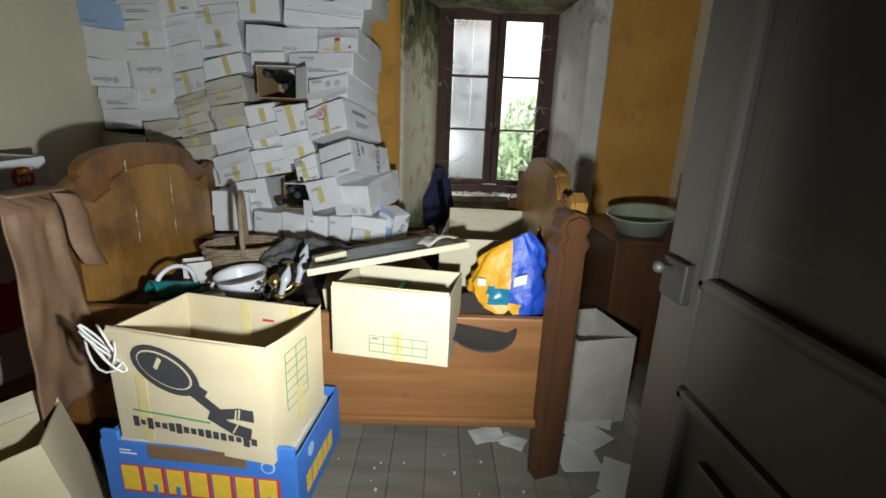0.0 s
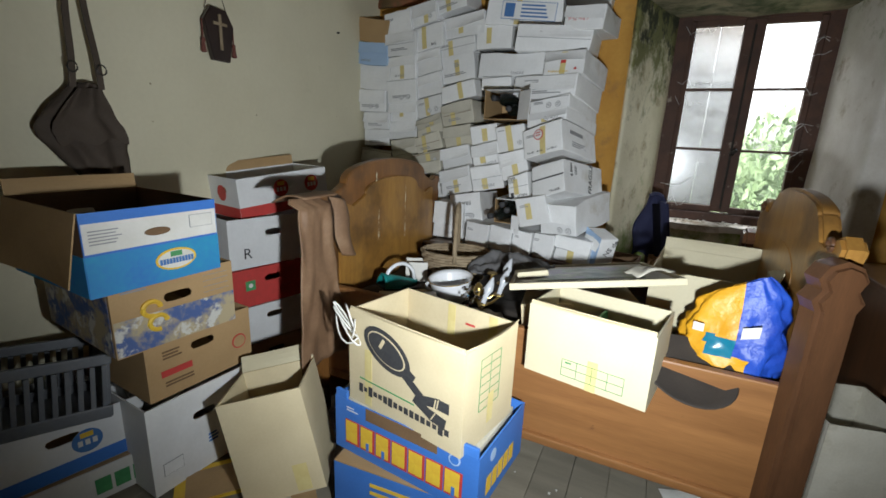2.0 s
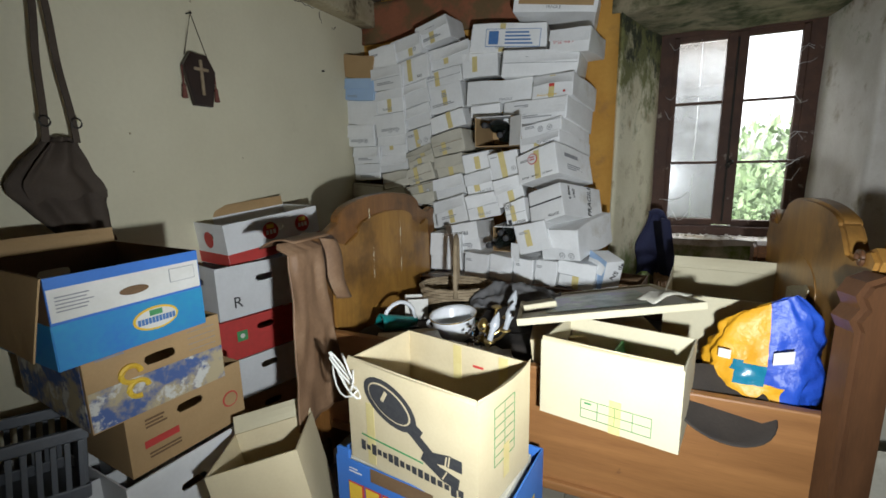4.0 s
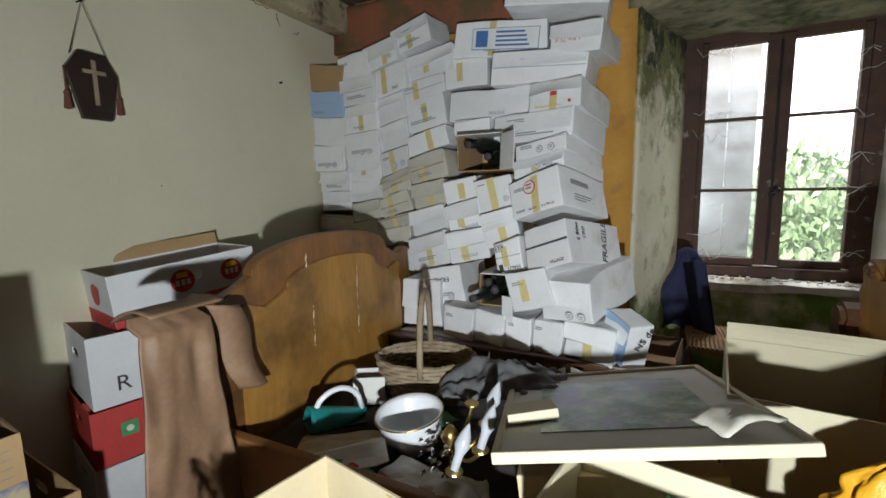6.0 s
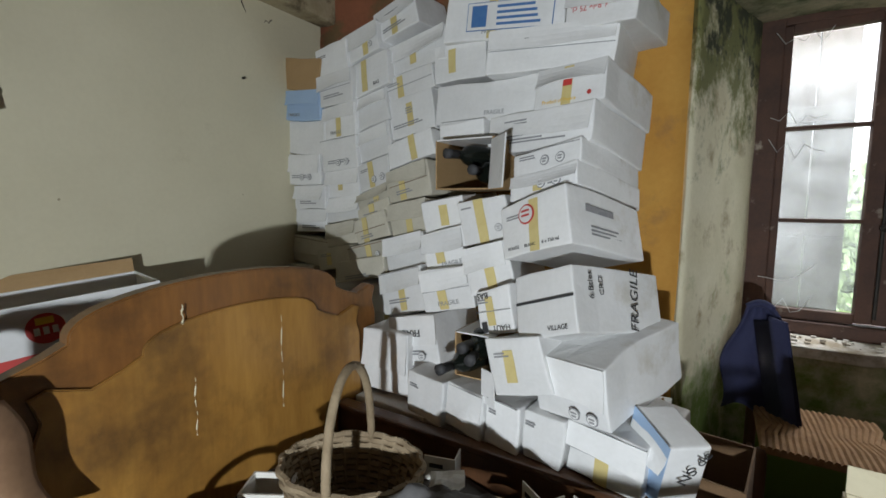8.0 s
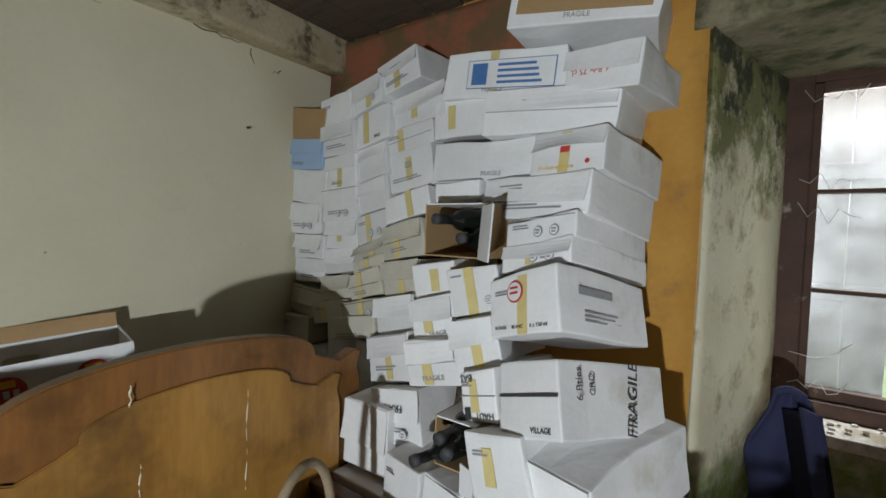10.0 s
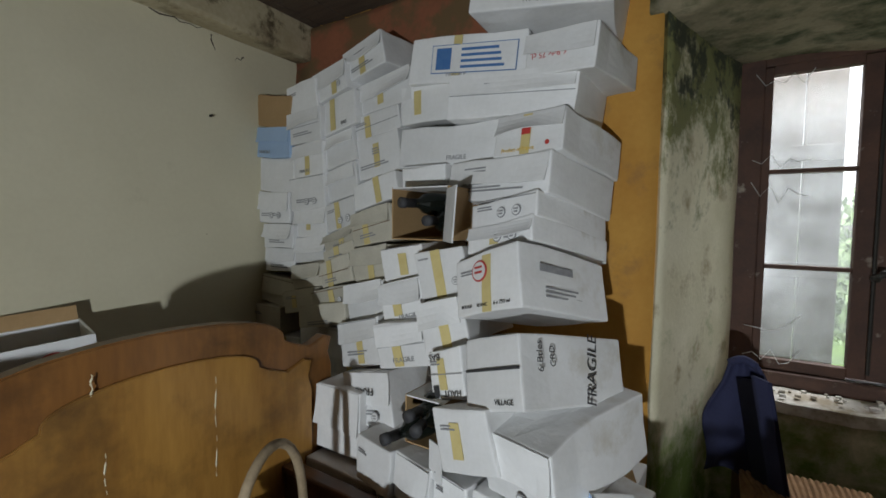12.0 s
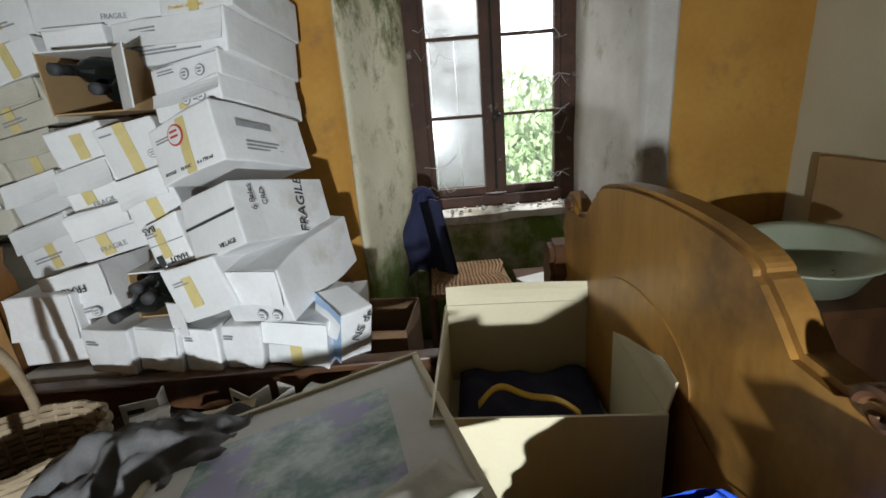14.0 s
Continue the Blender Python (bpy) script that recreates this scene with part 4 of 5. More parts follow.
for x, y in ((FX - 0.03, 1.40), (FX - 0.03, 2.47)):
    part("corner_post", slab(post_outline, 0.085, 0.014), DARKW, bed, place=pose(x, y, 0, 0, 0, -70 if y < 2 else 0) @ Matrix.Diagonal((1, 1, 1 if y < 2 else 0.9, 1)))
for y in (BY0 + 0.02, BY1 - 0.02):
    part("leg", lathe([(0.03, 0), (0.045, 0.03), (0.04, 0.12), (0.03, 0.14)], 14), DARKW, bed, smooth=True, place=pose(HX, y, 0))
part("side_rail", box((HX + FX) / 2, 1.425, 0.415, FX - HX - 0.05, 0.032, 0.43, 0.006), PINE, bed, "knotty varnished side rail")
part("rail_moulding", box((HX + FX) / 2, 1.405, 0.215, FX - HX - 0.09, 0.03, 0.035, 0.008), PINE, bed)
part("side_rail", box((HX + FX) / 2, 2.30, 0.49, FX - HX - 0.05, 0.032, 0.30, 0.006), DARKW, bed)
part("side_rail", box((HX + FX) / 2, 2.30, 0.645, FX - HX - 0.05, 0.05, 0.022, 0.006), DARKW, bed)
for i in range(7):
    part("slat", box((HX + FX) / 2, 1.52 + i * 0.12, 0.47, FX - HX - 0.05, 0.09, 0.02, 0.003), PINE, bed)

bm = sheet(46, 26, lambda u, v: Vector((-1.70 + 1.64 * u, 1.45 + 0.82 * v, 0.535 + 0.045 * noise.noise(Vector((u * 6, v * 4, 1))) + 0.02 * noise.noise(Vector((u * 17, v * 11, 5))))), 0.012)
tagged(link("blanket", bm, DARKCLOTH, smooth=True), "dark rumpled blanket spread over the bed slats", "blanket")


# ---- big open box at the foot end, framed picture, basket and other things on the bed ----
open_carton("cardboard_box", pose(-0.235, 2.02, 0.575, 0, 0, -6), 0.40, 0.46, 0.24, CREAM, "large cream cardboard box, open and half empty", inner=CREAM, flaps=((1, 0.05, 8), (2, 0.06, 12)))
bm = sheet(14, 14, lambda u, v: Vector((-0.17 + 0.34 * u, -0.19 + 0.38 * v, 0.03 + 0.04 * noise.noise(Vector((u * 4, v * 4, 9))))), 0.01)
fc = thing("folded_clothes", pose(-0.235, 2.02, 0.60, 0, 0, -6), "dark clothes lying in the open box", "clothes")
part("dark_garment", bm, NAVY, fc, smooth=True)
part("strap", sheet(20, 3, lambda u, v: Vector((-0.12 + 0.22 * u, -0.02 + 0.06 * math.sin(u * 4) + 0.022 * v, 0.075 + 0.015 * math.sin(u * 9))), 0.004), YELLOWINK, fc, "yellow-brown strap", True)


def framed(c00, c10, c01, label):
    """A framed print lying between three corners: near left, near right, far left."""
    o, a, b = Vector(c00), Vector(c10) - Vector(c00), Vector(c01) - Vector(c00)
    w, h = a.length, b.length
    ex = a.normalized()
    ez = ex.cross(b).normalized()
    ey = ez.cross(ex)
    m = Matrix.Translation(o) @ Matrix((ex, ey, ez)).transposed().to_4x4()
    th = thing("framed_picture", m, label, "picture")
    part("backing", box(w / 2, h / 2, 0.006, w - 0.01, h - 0.01, 0.008), KRAFT, th)
    part("mat_board", box(w / 2, h / 2, 0.0125, w - 0.03, h - 0.03, 0.003), PAPER, th, "white mat board")
    part("print", box(w * 0.5, h * 0.5, 0.0155, w * 0.66, h * 0.62, 0.002), PRINTM, th, "faded blue landscape print")
    for x, y, sx, sy in ((w / 2, 0.008, w, 0.016), (w / 2, h - 0.008, w, 0.016), (0.008, h / 2, 0.016, h - 0.034), (w - 0.008, h / 2, 0.016, h - 0.034)):
        part("frame_bar", box(x, y, 0.011, sx, sy, 0.024, 0.004), CREAM, th, "cream painted frame bar")
    return th


framed((-0.90, 1.39, 0.77), (-0.35, 1.53, 0.85), (-1.04, 2.00, 0.655), "large framed landscape print lying on top of the clutter")
tagged(link("paperback_book", box(0, 0, 0.012, 0.12, 0.08, 0.024, 0.003), CREAM, place=pose(-0.88, 1.62, 0.762, -10, -8, 25)), "cream paperback lying on the framed picture", "book")
bm = sheet(6, 6, lambda u, v: Vector((0.14 * (u - 0.5), 0.09 * (v - 0.5), 0.012 * math.sin(u * 4) + 0.01 * noise.noise(Vector((u * 3, v * 3, 2))))), 0.004)
tagged(link("cardboard_scrap", bm, GREYC, smooth=True, place=pose(-0.47, 1.60, 0.862, -8, -9, 40)), "torn cardboard scrap on the framed picture", "cardboard")
tagged(link("support_box", box(0, 0, 0, 0.42, 0.34, 0.13, 0.004), TAN, place=pose(-0.70, 1.70, 0.625, -8, -8, 12)), "flat tan carton under the framed picture", "box")
bm = sheet(34, 22, lambda u, v: Vector((-0.19 + 0.40 * u, -0.13 + 0.24 * v, 0.10 * math.exp(-((u - .45) ** 2 + (v - .5) ** 2) * 4) + 0.035 * noise.noise(Vector((u * 5, v * 5, 3))) + 0.02 * noise.noise(Vector((u * 14, v * 12, 7))))), 0.006)
tagged(link("grey_cloth", bm, GREYCLOTH, smooth=True, place=pose(-1.06, 1.93, 0.66, 0, -4, 12)), "crumpled grey cloth heaped beside the basket", "cloth")

bk = thing("wicker_basket", pose(-1.36, 1.97, 0.565, 0, 0, 20), "old woven wicker basket with a tall hoop handle", "basket")
for k in range(11):
    z, r = 0.006 + k * 0.0145, 0.125 + 0.05 * (k / 10) ** 0.7
    pts = [((r + 0.004 * math.sin(14 * a + k * math.pi)) * math.cos(a), 0.76 * (r + 0.004 * math.sin(14 * a + k * math.pi)) * math.sin(a), z) for a in [2 * math.pi * j / 84 for j in range(84)]]
    part("woven_ring", tube(pts, 0.0085, 5, True), WICKER, bk)
for k in range(28):
    a = 2 * math.pi * k / 28
    part("stake", tube([((0.125 + 0.05 * t) * math.cos(a), 0.76 * (0.125 + 0.05 * t) * math.sin(a), 0.16 * t) for t in (0, 0.5, 1)], 0.0045, 5), WICKER, bk)
part("basket_base", lathe([(0.13, 0), (0.13, 0.01)], 24, 0.76), WICKER, bk)
for dx in (0.0,):
    part("handle", tube([(dx, 0.135 * math.cos(math.pi * k / 20), 0.12 + 0.27 * math.sin(math.pi * k / 20) ** 0.8) for k in range(21)], 0.011, 8), WICKER, bk, smooth=True)
open_carton("small_carton", pose(-1.53, 1.86, 0.565, 0, 0, 30), 0.11, 0.09, 0.10, PAPER, "small white carton with red print on the bed", inner=KRAFT)

pot = thing("chamber_pot", pose(-1.235, 1.66, 0.57, 6, -4, 0), "white enamel pot with a gilt rim", "pot")
part("pot_body", lathe([(0.05, 0), (0.062, 0.01), (0.088, 0.06), (0.092, 0.10), (0.10, 0.112), (0.096, 0.116), (0.086, 0.102), (0.08, 0.06), (0.05, 0.018)], 30), ENAMEL, pot, smooth=True)
part("gilt_rim", tube([(0.0985 * math.cos(2 * math.pi * k / 40), 0.0985 * math.sin(2 * math.pi * k / 40), 0.113) for k in range(40)], 0.0025, 6, True), BRASS, pot)
part("pot_handle", tube([(-0.09 - 0.035 * math.sin(math.pi * k / 10), 0, 0.03 + 0.06 * k / 10) for k in range(11)], 0.007), ENAMEL, pot, smooth=True)

lampc = thing("chandelier", pose(-1.09, 1.60, 0.60), "brass chandelier with candle bulbs lying on the bed", "chandelier")
for k in range(4):
    a = -0.9 + k * 0.75
    tip = Vector((0.10 * math.cos(a), 0.12 * math.sin(a) - 0.02, 0.05 + 0.02 * k))
    arm = part("arm", tube([Vector((0, 0, 0.04)).lerp(tip, t) + Vector((0, 0, -0.03 * math.sin(math.pi * t))) for t in [j / 8 for j in range(9)]], 0.005), BRASS, lampc)
    part("drip_cup", lathe([(0.008, 0), (0.022, 0.008), (0.02, 0.012), (0.006, 0.012)], 14), BRASS, arm, place=Matrix.Translation(tip))
    if k < 3:
        part("candle_bulb", lathe([(0.010, 0.0), (0.011, 0.035), (0.012, 0.04), (0.019, 0.058), (0.014, 0.082), (0.004, 0.105), (0.001, 0.11)], 14), BULB, arm, "frosted candle bulb", True, Matrix.Translation(tip) @ pose(0, 0, 0.012, -25, 12, 0))
for k in range(46):
    drop = lathe([(0.001, 0), (0.006, 0.006), (0.003, 0.014), (0.001, 0.02)], 5)
    part("glass_drop", drop, MIRROR, lampc, place=pose(random.uniform(-0.035, 0.035), random.uniform(-0.12, 0.09), random.uniform(0.01, 0.09), random.uniform(0, 180), random.uniform(0, 90), 0))
part("stem", lathe([(0.01, 0), (0.03, 0.02), (0.012, 0.04), (0.026, 0.07), (0.008, 0.1)], 16), BRASS, lampc, smooth=True)

iron = thing("clothes_iron", pose(-1.50, 1.64, 0.60, 0, 8, 60), "teal plastic iron with a white handle", "iron")
bm = sheet(12, 8, lambda u, v: Vector(((u - 0.5) * 0.19, (v - 0.5) * 0.10 * (1 - (max(0, u - 0.35) / 0.65) ** 2), 0.06 * math.sin(math.pi * min(1, max(0, v))) ** 0.6 * (1 - 0.5 * u))), 0.008)
part("shell", bm, TEAL, iron, smooth=True)
part("sole_plate", box(-0.01, 0, -0.004, 0.18, 0.085, 0.01, 0.003), IRON, iron)
part("handle", tube([(-0.08 + 0.16 * k / 10, 0, 0.03 + 0.075 * math.sin(math.pi * k / 10) ** 0.5) for k in range(11)], 0.009), ENAMEL, iron, "white handle", True)

for i, (x, y, z, w, h, r, m) in enumerate(((-1.40, 1.52, 0.60, 0.24, 0.15, 20, TAN), (-1.33, 1.48, 0.615, 0.20, 0.10, 40, PAPER), (-1.16, 1.50, 0.60, 0.15, 0.1, -15, PAPER), (-1.22, 1.80, 0.60, 0.13, 0.06, -30, GREENINK), (-1.0, 2.13, 0.62, 0.16, 0.1, 10, TAN), (-0.75, 2.16, 0.64, 0.14, 0.09, -25, PAPER), (-1.2, 2.16, 0.62, 0.09, 0.07, 30, PAPER))):
    bm = sheet(6, 5, lambda u, v: Vector(((u - 0.5) * w, (v - 0.5) * h, 0.02 * noise.noise(Vector((u * 2 + i, v * 2, i))))), 0.003)
    tagged(link("magazine" if i % 2 else "cardboard_sheet", bm, m, place=pose(x, y, z, 4 * (i % 3), -5, r)), "loose printed sheet lying among the clutter on the bed", "paper")
for k in range(5):
    plate_m = (REDINK, GREENINK)[k % 2]
    tagged(link("wrapping_ribbon", sheet(4, 2, lambda u, v: Vector((u * 0.05, v * 0.035, 0.004 * math.sin(u * 5))), 0.002), plate_m, place=pose(-1.42 + k * 0.05, 1.44 - k * 0.004, 0.615, 0, 0, -6)), "red and green wrapping paper strip", "wrapping paper", "wrapping paper strips")

gb = thing("green_magazine", pose(-0.56, 1.52, 0.60, 80, 0, 78), "green and white magazine standing in the clutter", "magazine")
part("cover", box(0, 0, 0.0, 0.2, 0.24, 0.008, 0.001), GREENINK, gb)
part("white_panel", box(0.02, 0.03, 0.006, 0.13, 0.10, 0.002), PAPER, gb)
rag = sheet(16, 12, lambda u, v: Vector((0.16 * (u - 0.5), 0.12 * (v - 0.5), 0.03 * noise.noise(Vector((u * 4, v * 4, 6))) + 0.03 * math.exp(-((u - 0.5) ** 2 + (v - 0.5) ** 2) * 6))), 0.006)
tagged(link("crumpled_paper", rag, PAPER, smooth=True, place=pose(-1.02, 1.47, 0.60, 0, 0, 25)), "crumpled pale wrapping paper on the bed", "paper")
for i, (x, y, r) in enumerate(((-1.25, 2.2, 15), (-0.98, 2.2, -35), (-0.86, 2.17, 60))):
    sc_box = thing("folded_carton_scrap", pose(x, y, 0.575, 0, 0, r), "small white folded carton among the clutter", "carton")
    part("panel", box(0, 0, 0.035, 0.09, 0.004, 0.07), PAPER, sc_box)
    part("panel", box(0.043, 0.03, 0.035, 0.004, 0.06, 0.07), PAPER, sc_box)
    part("print_bar", box(-0.01, -0.0035, 0.045, 0.04, 0.002, 0.012), INK, sc_box)

# ---- cream carton on the near edge of the bed ----
wb = open_carton("cream_box", pose(-0.59, 1.395, 0.535, 0, 0, -11), 0.385, 0.25, 0.235, CREAM, "open cream carton perched on the bed rail", inner=TAN, flaps=((0, 0.012, -10),))
plate("tape", 0.032, 0.10, TAPE, wb, on_front(0.25, 0.03, 0.05))
for k in range(3):
    plate("table_line", 0.19, 0.0014, GREENINK, wb, on_front(0.25, 0.03, 0.025 + 0.028 * k, 0.003))
for k in range(5):
    plate("table_line", 0.0014, 0.056, GREENINK, wb, on_front(0.25, -0.065 + 0.0475 * k, 0.053, 0.0035))
bars(wb, on_front(0.25, -0.04, 0.072, 0.004), 0.03, 1, 0.005, 0.01, GREENINK, 3)
tray = thing("round_tray", pose(-0.32, 1.42, 0.60, 22, 10, 0), "round dusty metal tray leaning over the rail", "tray")
part("tray_dish", lathe([(0.02, 0.0), (0.11, 0.0), (0.135, 0.022), (0.14, 0.02), (0.112, -0.006), (0.02, -0.006)], 32), DARKCLOTH, tray, smooth=True)

# plastic carrier bag, yellow and blue
cb = thing("carrier_bag", pose(-0.20, 1.55, 0.60, 0, 0, -14) @ Matrix.Scale(0.9, 4), "full yellow and blue plastic carrier bag on the bed", "bag")
def bagpoint(u, v):
    a = 2 * math.pi * u
    r = 1 + 0.20 * noise.noise(Vector((math.cos(a) * 2, math.sin(a) * 2, v * 3))) + 0.13 * noise.noise(Vector((math.cos(a) * 6, math.sin(a) * 6, v * 8)))
    w = 0.135 * (0.75 + 0.5 * math.sin(math.pi * min(1, v * 0.85 + 0.15)) ** 0.7 - 0.25 * v)
    return Vector((r * w * math.cos(a), 0.55 * r * w * math.sin(a) * (1 - 0.7 * v), 0.31 * v + 0.04 * v * math.cos(a)))
bm = sheet(60, 36, bagpoint)
bmesh.ops.remove_doubles(bm, verts=bm.verts, dist=0.0005)
bm.faces.ensure_lookup_table()
for fc in bm.faces:
    c = fc.calc_center_median()
    fc.material_index = 1 if c.x > 0.01 else 0
    if c.z < 0.12 and -0.075 < c.x < 0.01 and c.z > 0.05:
        fc.material_index = 2
    if c.z < 0.06 and 0.01 < c.x < 0.06:
        fc.material_index = 0
part("film", bm, [PLASTIC_Y, PLASTIC_B, PLASTIC_T], cb, smooth=True)
part("logo_patch", sheet(3, 3, lambda u, v: Vector((0.05 * u, -0.002 * u, 0.04 * v + 0.02 * u)), 0.001), PAPER, cb, "pale emblem", place=pose(0.03, -0.089, 0.14))
part("logo_patch", sheet(3, 3, lambda u, v: Vector((0.035 * u, -0.002 * u, 0.03 * v)), 0.001), PAPER, cb, place=pose(-0.115, -0.082, 0.13))

# ---- leather coat over the headboard end ----
def coatpoint(u, v):
    w = 0.17 + 0.10 * v
    fold = 0.007 * math.sin(u * 5 + v * 2) * (0.3 + v) + 0.012 * noise.noise(Vector((u * 5, v * 5, 2)))
    return Vector((0.03 + fold + 0.05 * v - 0.05 * (v < 0.04), -w / 2 + w * u - 0.03 * v, -0.66 * v + 0.02 * noise.noise(Vector((u * 4, 0, 1))) * v))
coat = thing("leather_coat", pose(-1.69, 1.275, 1.03), "worn brown leather coat draped over the headboard", "coat")
part("coat_body", sheet(40, 40, coatpoint, 0.006), LEATHER, coat, smooth=True)
part("sleeve", sheet(14, 20, lambda u, v: Vector((0.035 + 0.02 * math.sin(u * math.pi), 0.07 + 0.10 * u + 0.07 * v + 0.01 * math.sin(v * 7), 0.0 - 0.26 * v - 0.02 * u)), 0.006), LEATHER, coat, smooth=True)
part("shoulder", sheet(16, 12, lambda u, v: Vector((-0.13 + 0.17 * v, -0.07 + 0.19 * u, 0.008 + 0.02 * math.sin(math.pi * v) - 0.03 * (1 - v))), 0.006), LEATHER, coat, smooth=True)

# ---- moving carton on the blue fruit crate ----
en = open_carton("blue_fruit_crate", pose(-1.085, 1.17, 0.205, 0, 0, -6), 0.56, 0.34, 0.20, BLUEC, "blue printed cardboard fruit crate under the moving carton", inner=KRAFT, mats={})
for i in range(7):
    x = -0.20 + i * 0.0665
    plate("letter_shape", 0.062, 0.092, REDINK, en, on_front(0.34, x, 0.082))
    plate("letter_shape", 0.050, 0.080, YELLOWINK, en, on_front(0.34, x - 0.003, 0.084, 0.003))
    if i in (1, 2, 6):
        plate("letter_gap", 0.012, 0.030, BLUEC, en, on_front(0.34, x + 0.002, 0.056, 0.0045))
for i in range(5):
    plate("letter_shape", 0.034, 0.06, YELLOWINK, en, on_right(0.56, -0.10 + i * 0.042, 0.07))
plate("star_ring", 0.04, 0.04, PALEBLUE, en, on_front(0.34, 0.20, 0.165), round_=True)
plate("star_ring", 0.03, 0.03, BLUEC, en, on_front(0.34, 0.20, 0.165, 0.003), round_=True)
plate("star_ring", 0.04, 0.04, PALEBLUE, en, on_right(0.56, -0.08, 0.16), round_=True)
bars(en, on_front(0.34, -0.20, 0.175), 0.05, 2, 0.004, 0.01, PAPER, 8)
# dark plate paints the shaded cut-out; the panel behind stays whole
plate("cut_out", 0.28, 0.045, DKRAFT, en, on_front(0.34, 0.0, 0.178, 0.002))
for x in (-0.25, 0.25):
    part("corner_tab", box(x, -0.165, 0.215, 0.05, 0.012, 0.03, 0.003), BLUEC, en)
tagged(link("newspaper", box(0, 0, 0, 0.50, 0.29, 0.17, 0.004), GREYC, place=pose(-1.085, 1.17, 0.305, 0, 0, -6)), "thick folded old newspaper in the blue crate", "newspaper")

dm = open_carton("moving_carton", pose(-1.08, 1.15, 0.395, 0, 0, -12), 0.47, 0.29, 0.325, TAN, "open tan moving carton with hat and scarf print", inner=TAN, flaps=((0, 0.012, -20), (2, 0.012, 12)))
D = 0.29
plate("hat_brim_print", 0.21, 0.12, INK, dm, on_front(D, -0.06, 0.235) @ pose(0, 0, 0, 0, 0, -22), round_=True)
plate("hat_line_print", 0.17, 0.088, TAN, dm, on_front(D, -0.06, 0.237, 0.003) @ pose(0, 0, 0, 0, 0, -22), round_=True)
plate("hat_crown_print", 0.16, 0.080, INK, dm, on_front(D, -0.06, 0.237, 0.0045) @ pose(0, 0, 0, 0, 0, -22), round_=True)
plate("hat_highlight_print", 0.035, 0.012, TAN, dm, on_front(D, -0.075, 0.255, 0.006) @ pose(0, 0, 0, 0, 0, 60))
for x, z, w, h, r in ((0.03, 0.185, 0.05, 0.045, -30), (0.065, 0.15, 0.08, 0.028, -35), (0.115, 0.135, 0.09, 0.03, 12), (0.10, 0.105, 0.09, 0.03, -25), (0.15, 0.09, 0.06, 0.035, -10), (0.165, 0.14, 0.05, 0.034, 0)):
    plate("scarf_print", w, h, INK, dm, on_front(D, x, z, 0.0015 + abs(x) * 0.004) @ pose(0, 0, 0, 0, 0, r))
for x, z, r in ((0.14, 0.138, 80), (0.15, 0.142, 80), (0.135, 0.095, 60)):
    plate("scarf_stripe", 0.03, 0.004, TAN, dm, on_front(D, x, z, 0.004) @ pose(0, 0, 0, 0, 0, r))
plate("green_line", 0.24, 0.005, GREENINK, dm, on_front(D, -0.06, 0.098))
for i in range(17):
    k = random.Random(i).uniform(0.6, 1.0)
    plate("letter_shape", 0.010 + 0.008 * k, 0.036 * k * k, INK, dm, on_front(D, -0.175 + i * 0.0225, 0.062))
plate("tape", 0.032, 0.20, TAPE, dm, on_front(D, -0.14, 0.11, 0.0012))
plate("tape", 0.03, 0.10, TAPE, dm, on_right(0.47, 0.0, 0.10, 0.002))
for k in range(7):
    plate("form_line", 0.11, 0.0015, GREENINK, dm, on_right(0.47, -0.01, 0.11 + k * 0.028, 0.0012))
for k in range(3):
    plate("form_line", 0.0015, 0.168, GREENINK, dm, on_right(0.47, -0.065 + k * 0.055, 0.194, 0.0018))
for x in (-0.02, 0.15):
    plate("tape", 0.032, 0.12, TAPE, dm, pose(x, 0.138, 0.26, 90, 0, 0))
bars(dm, pose(0.07, 0.138, 0.265, 90, 0, 0), 0.06, 1, 0.008, 0.01, REDINK, 3)
for j in range(3):
    pts = [Vector((-0.24 + 0.045 * math.sin(a * 1.0 + j) * (1 + 0.2 * j), -0.155 - 0.012 * math.sin(a * 1.7), 0.30 + 0.045 * math.cos(a * 1.3 + j) - 0.02 * j)) for a in [k * 0.42 for k in range(17)]]
    part("string", tube(pts, 0.0032, 6), PAPER, dm, "white string looped through the corner", True)

lb = open_carton("low_blue_box", pose(-1.16, 1.12, 0.004, 0, 0, 4), 0.38, 0.28, 0.195, BLUEC, "flattened blue printed box on the floor under the crate", inner=KRAFT)
bars(lb, on_front(0.28, 0.05, 0.15), 0.2, 2, 0.014, 0.03, YELLOWINK, 2)
part("lid", box(0, 0, 0.198, 0.38, 0.28, 0.005, 0.001), KRAFT, lb)

# ---- leaning tan carton, stack of banana cartons along the west wall ----
tl = open_carton("leaning_carton", pose(-1.555, 1.0, 0.035, -6, -13, 33), 0.28, 0.26, 0.38, TAN, "empty tan carton leaning on the floor, open at the top", inner=CREAM, flaps=((1, 0.06, 25),))
plate("tape", 0.05, 0.10, TAPE, tl, on_front(0.26, 0.07, 0.06))

def banana_carton(place, w, d, h, material, label, group="stacked fruit cartons", band=None, band_h=0.0, flaps=(), mats=None):
    th = open_carton("banana_carton", place, w, d, h, material, label, inner=KRAFT, hole=(0, 1, 2, 3), flaps=flaps, group=group, mats=mats)
    if band:
        part("colour_band", box(0, -d / 2 - 0.001, band_h / 2 + 0.002, w * 0.998, 0.002, band_h), band, th)
        part("colour_band", box(w / 2 + 0.001, 0, band_h / 2 + 0.002, 0.002, d * 0.998, band_h), band, th)
        part("colour_band", box(-w / 2 - 0.001, 0, band_h / 2 + 0.002, 0.002, d * 0.998, band_h), band, th)
    return th

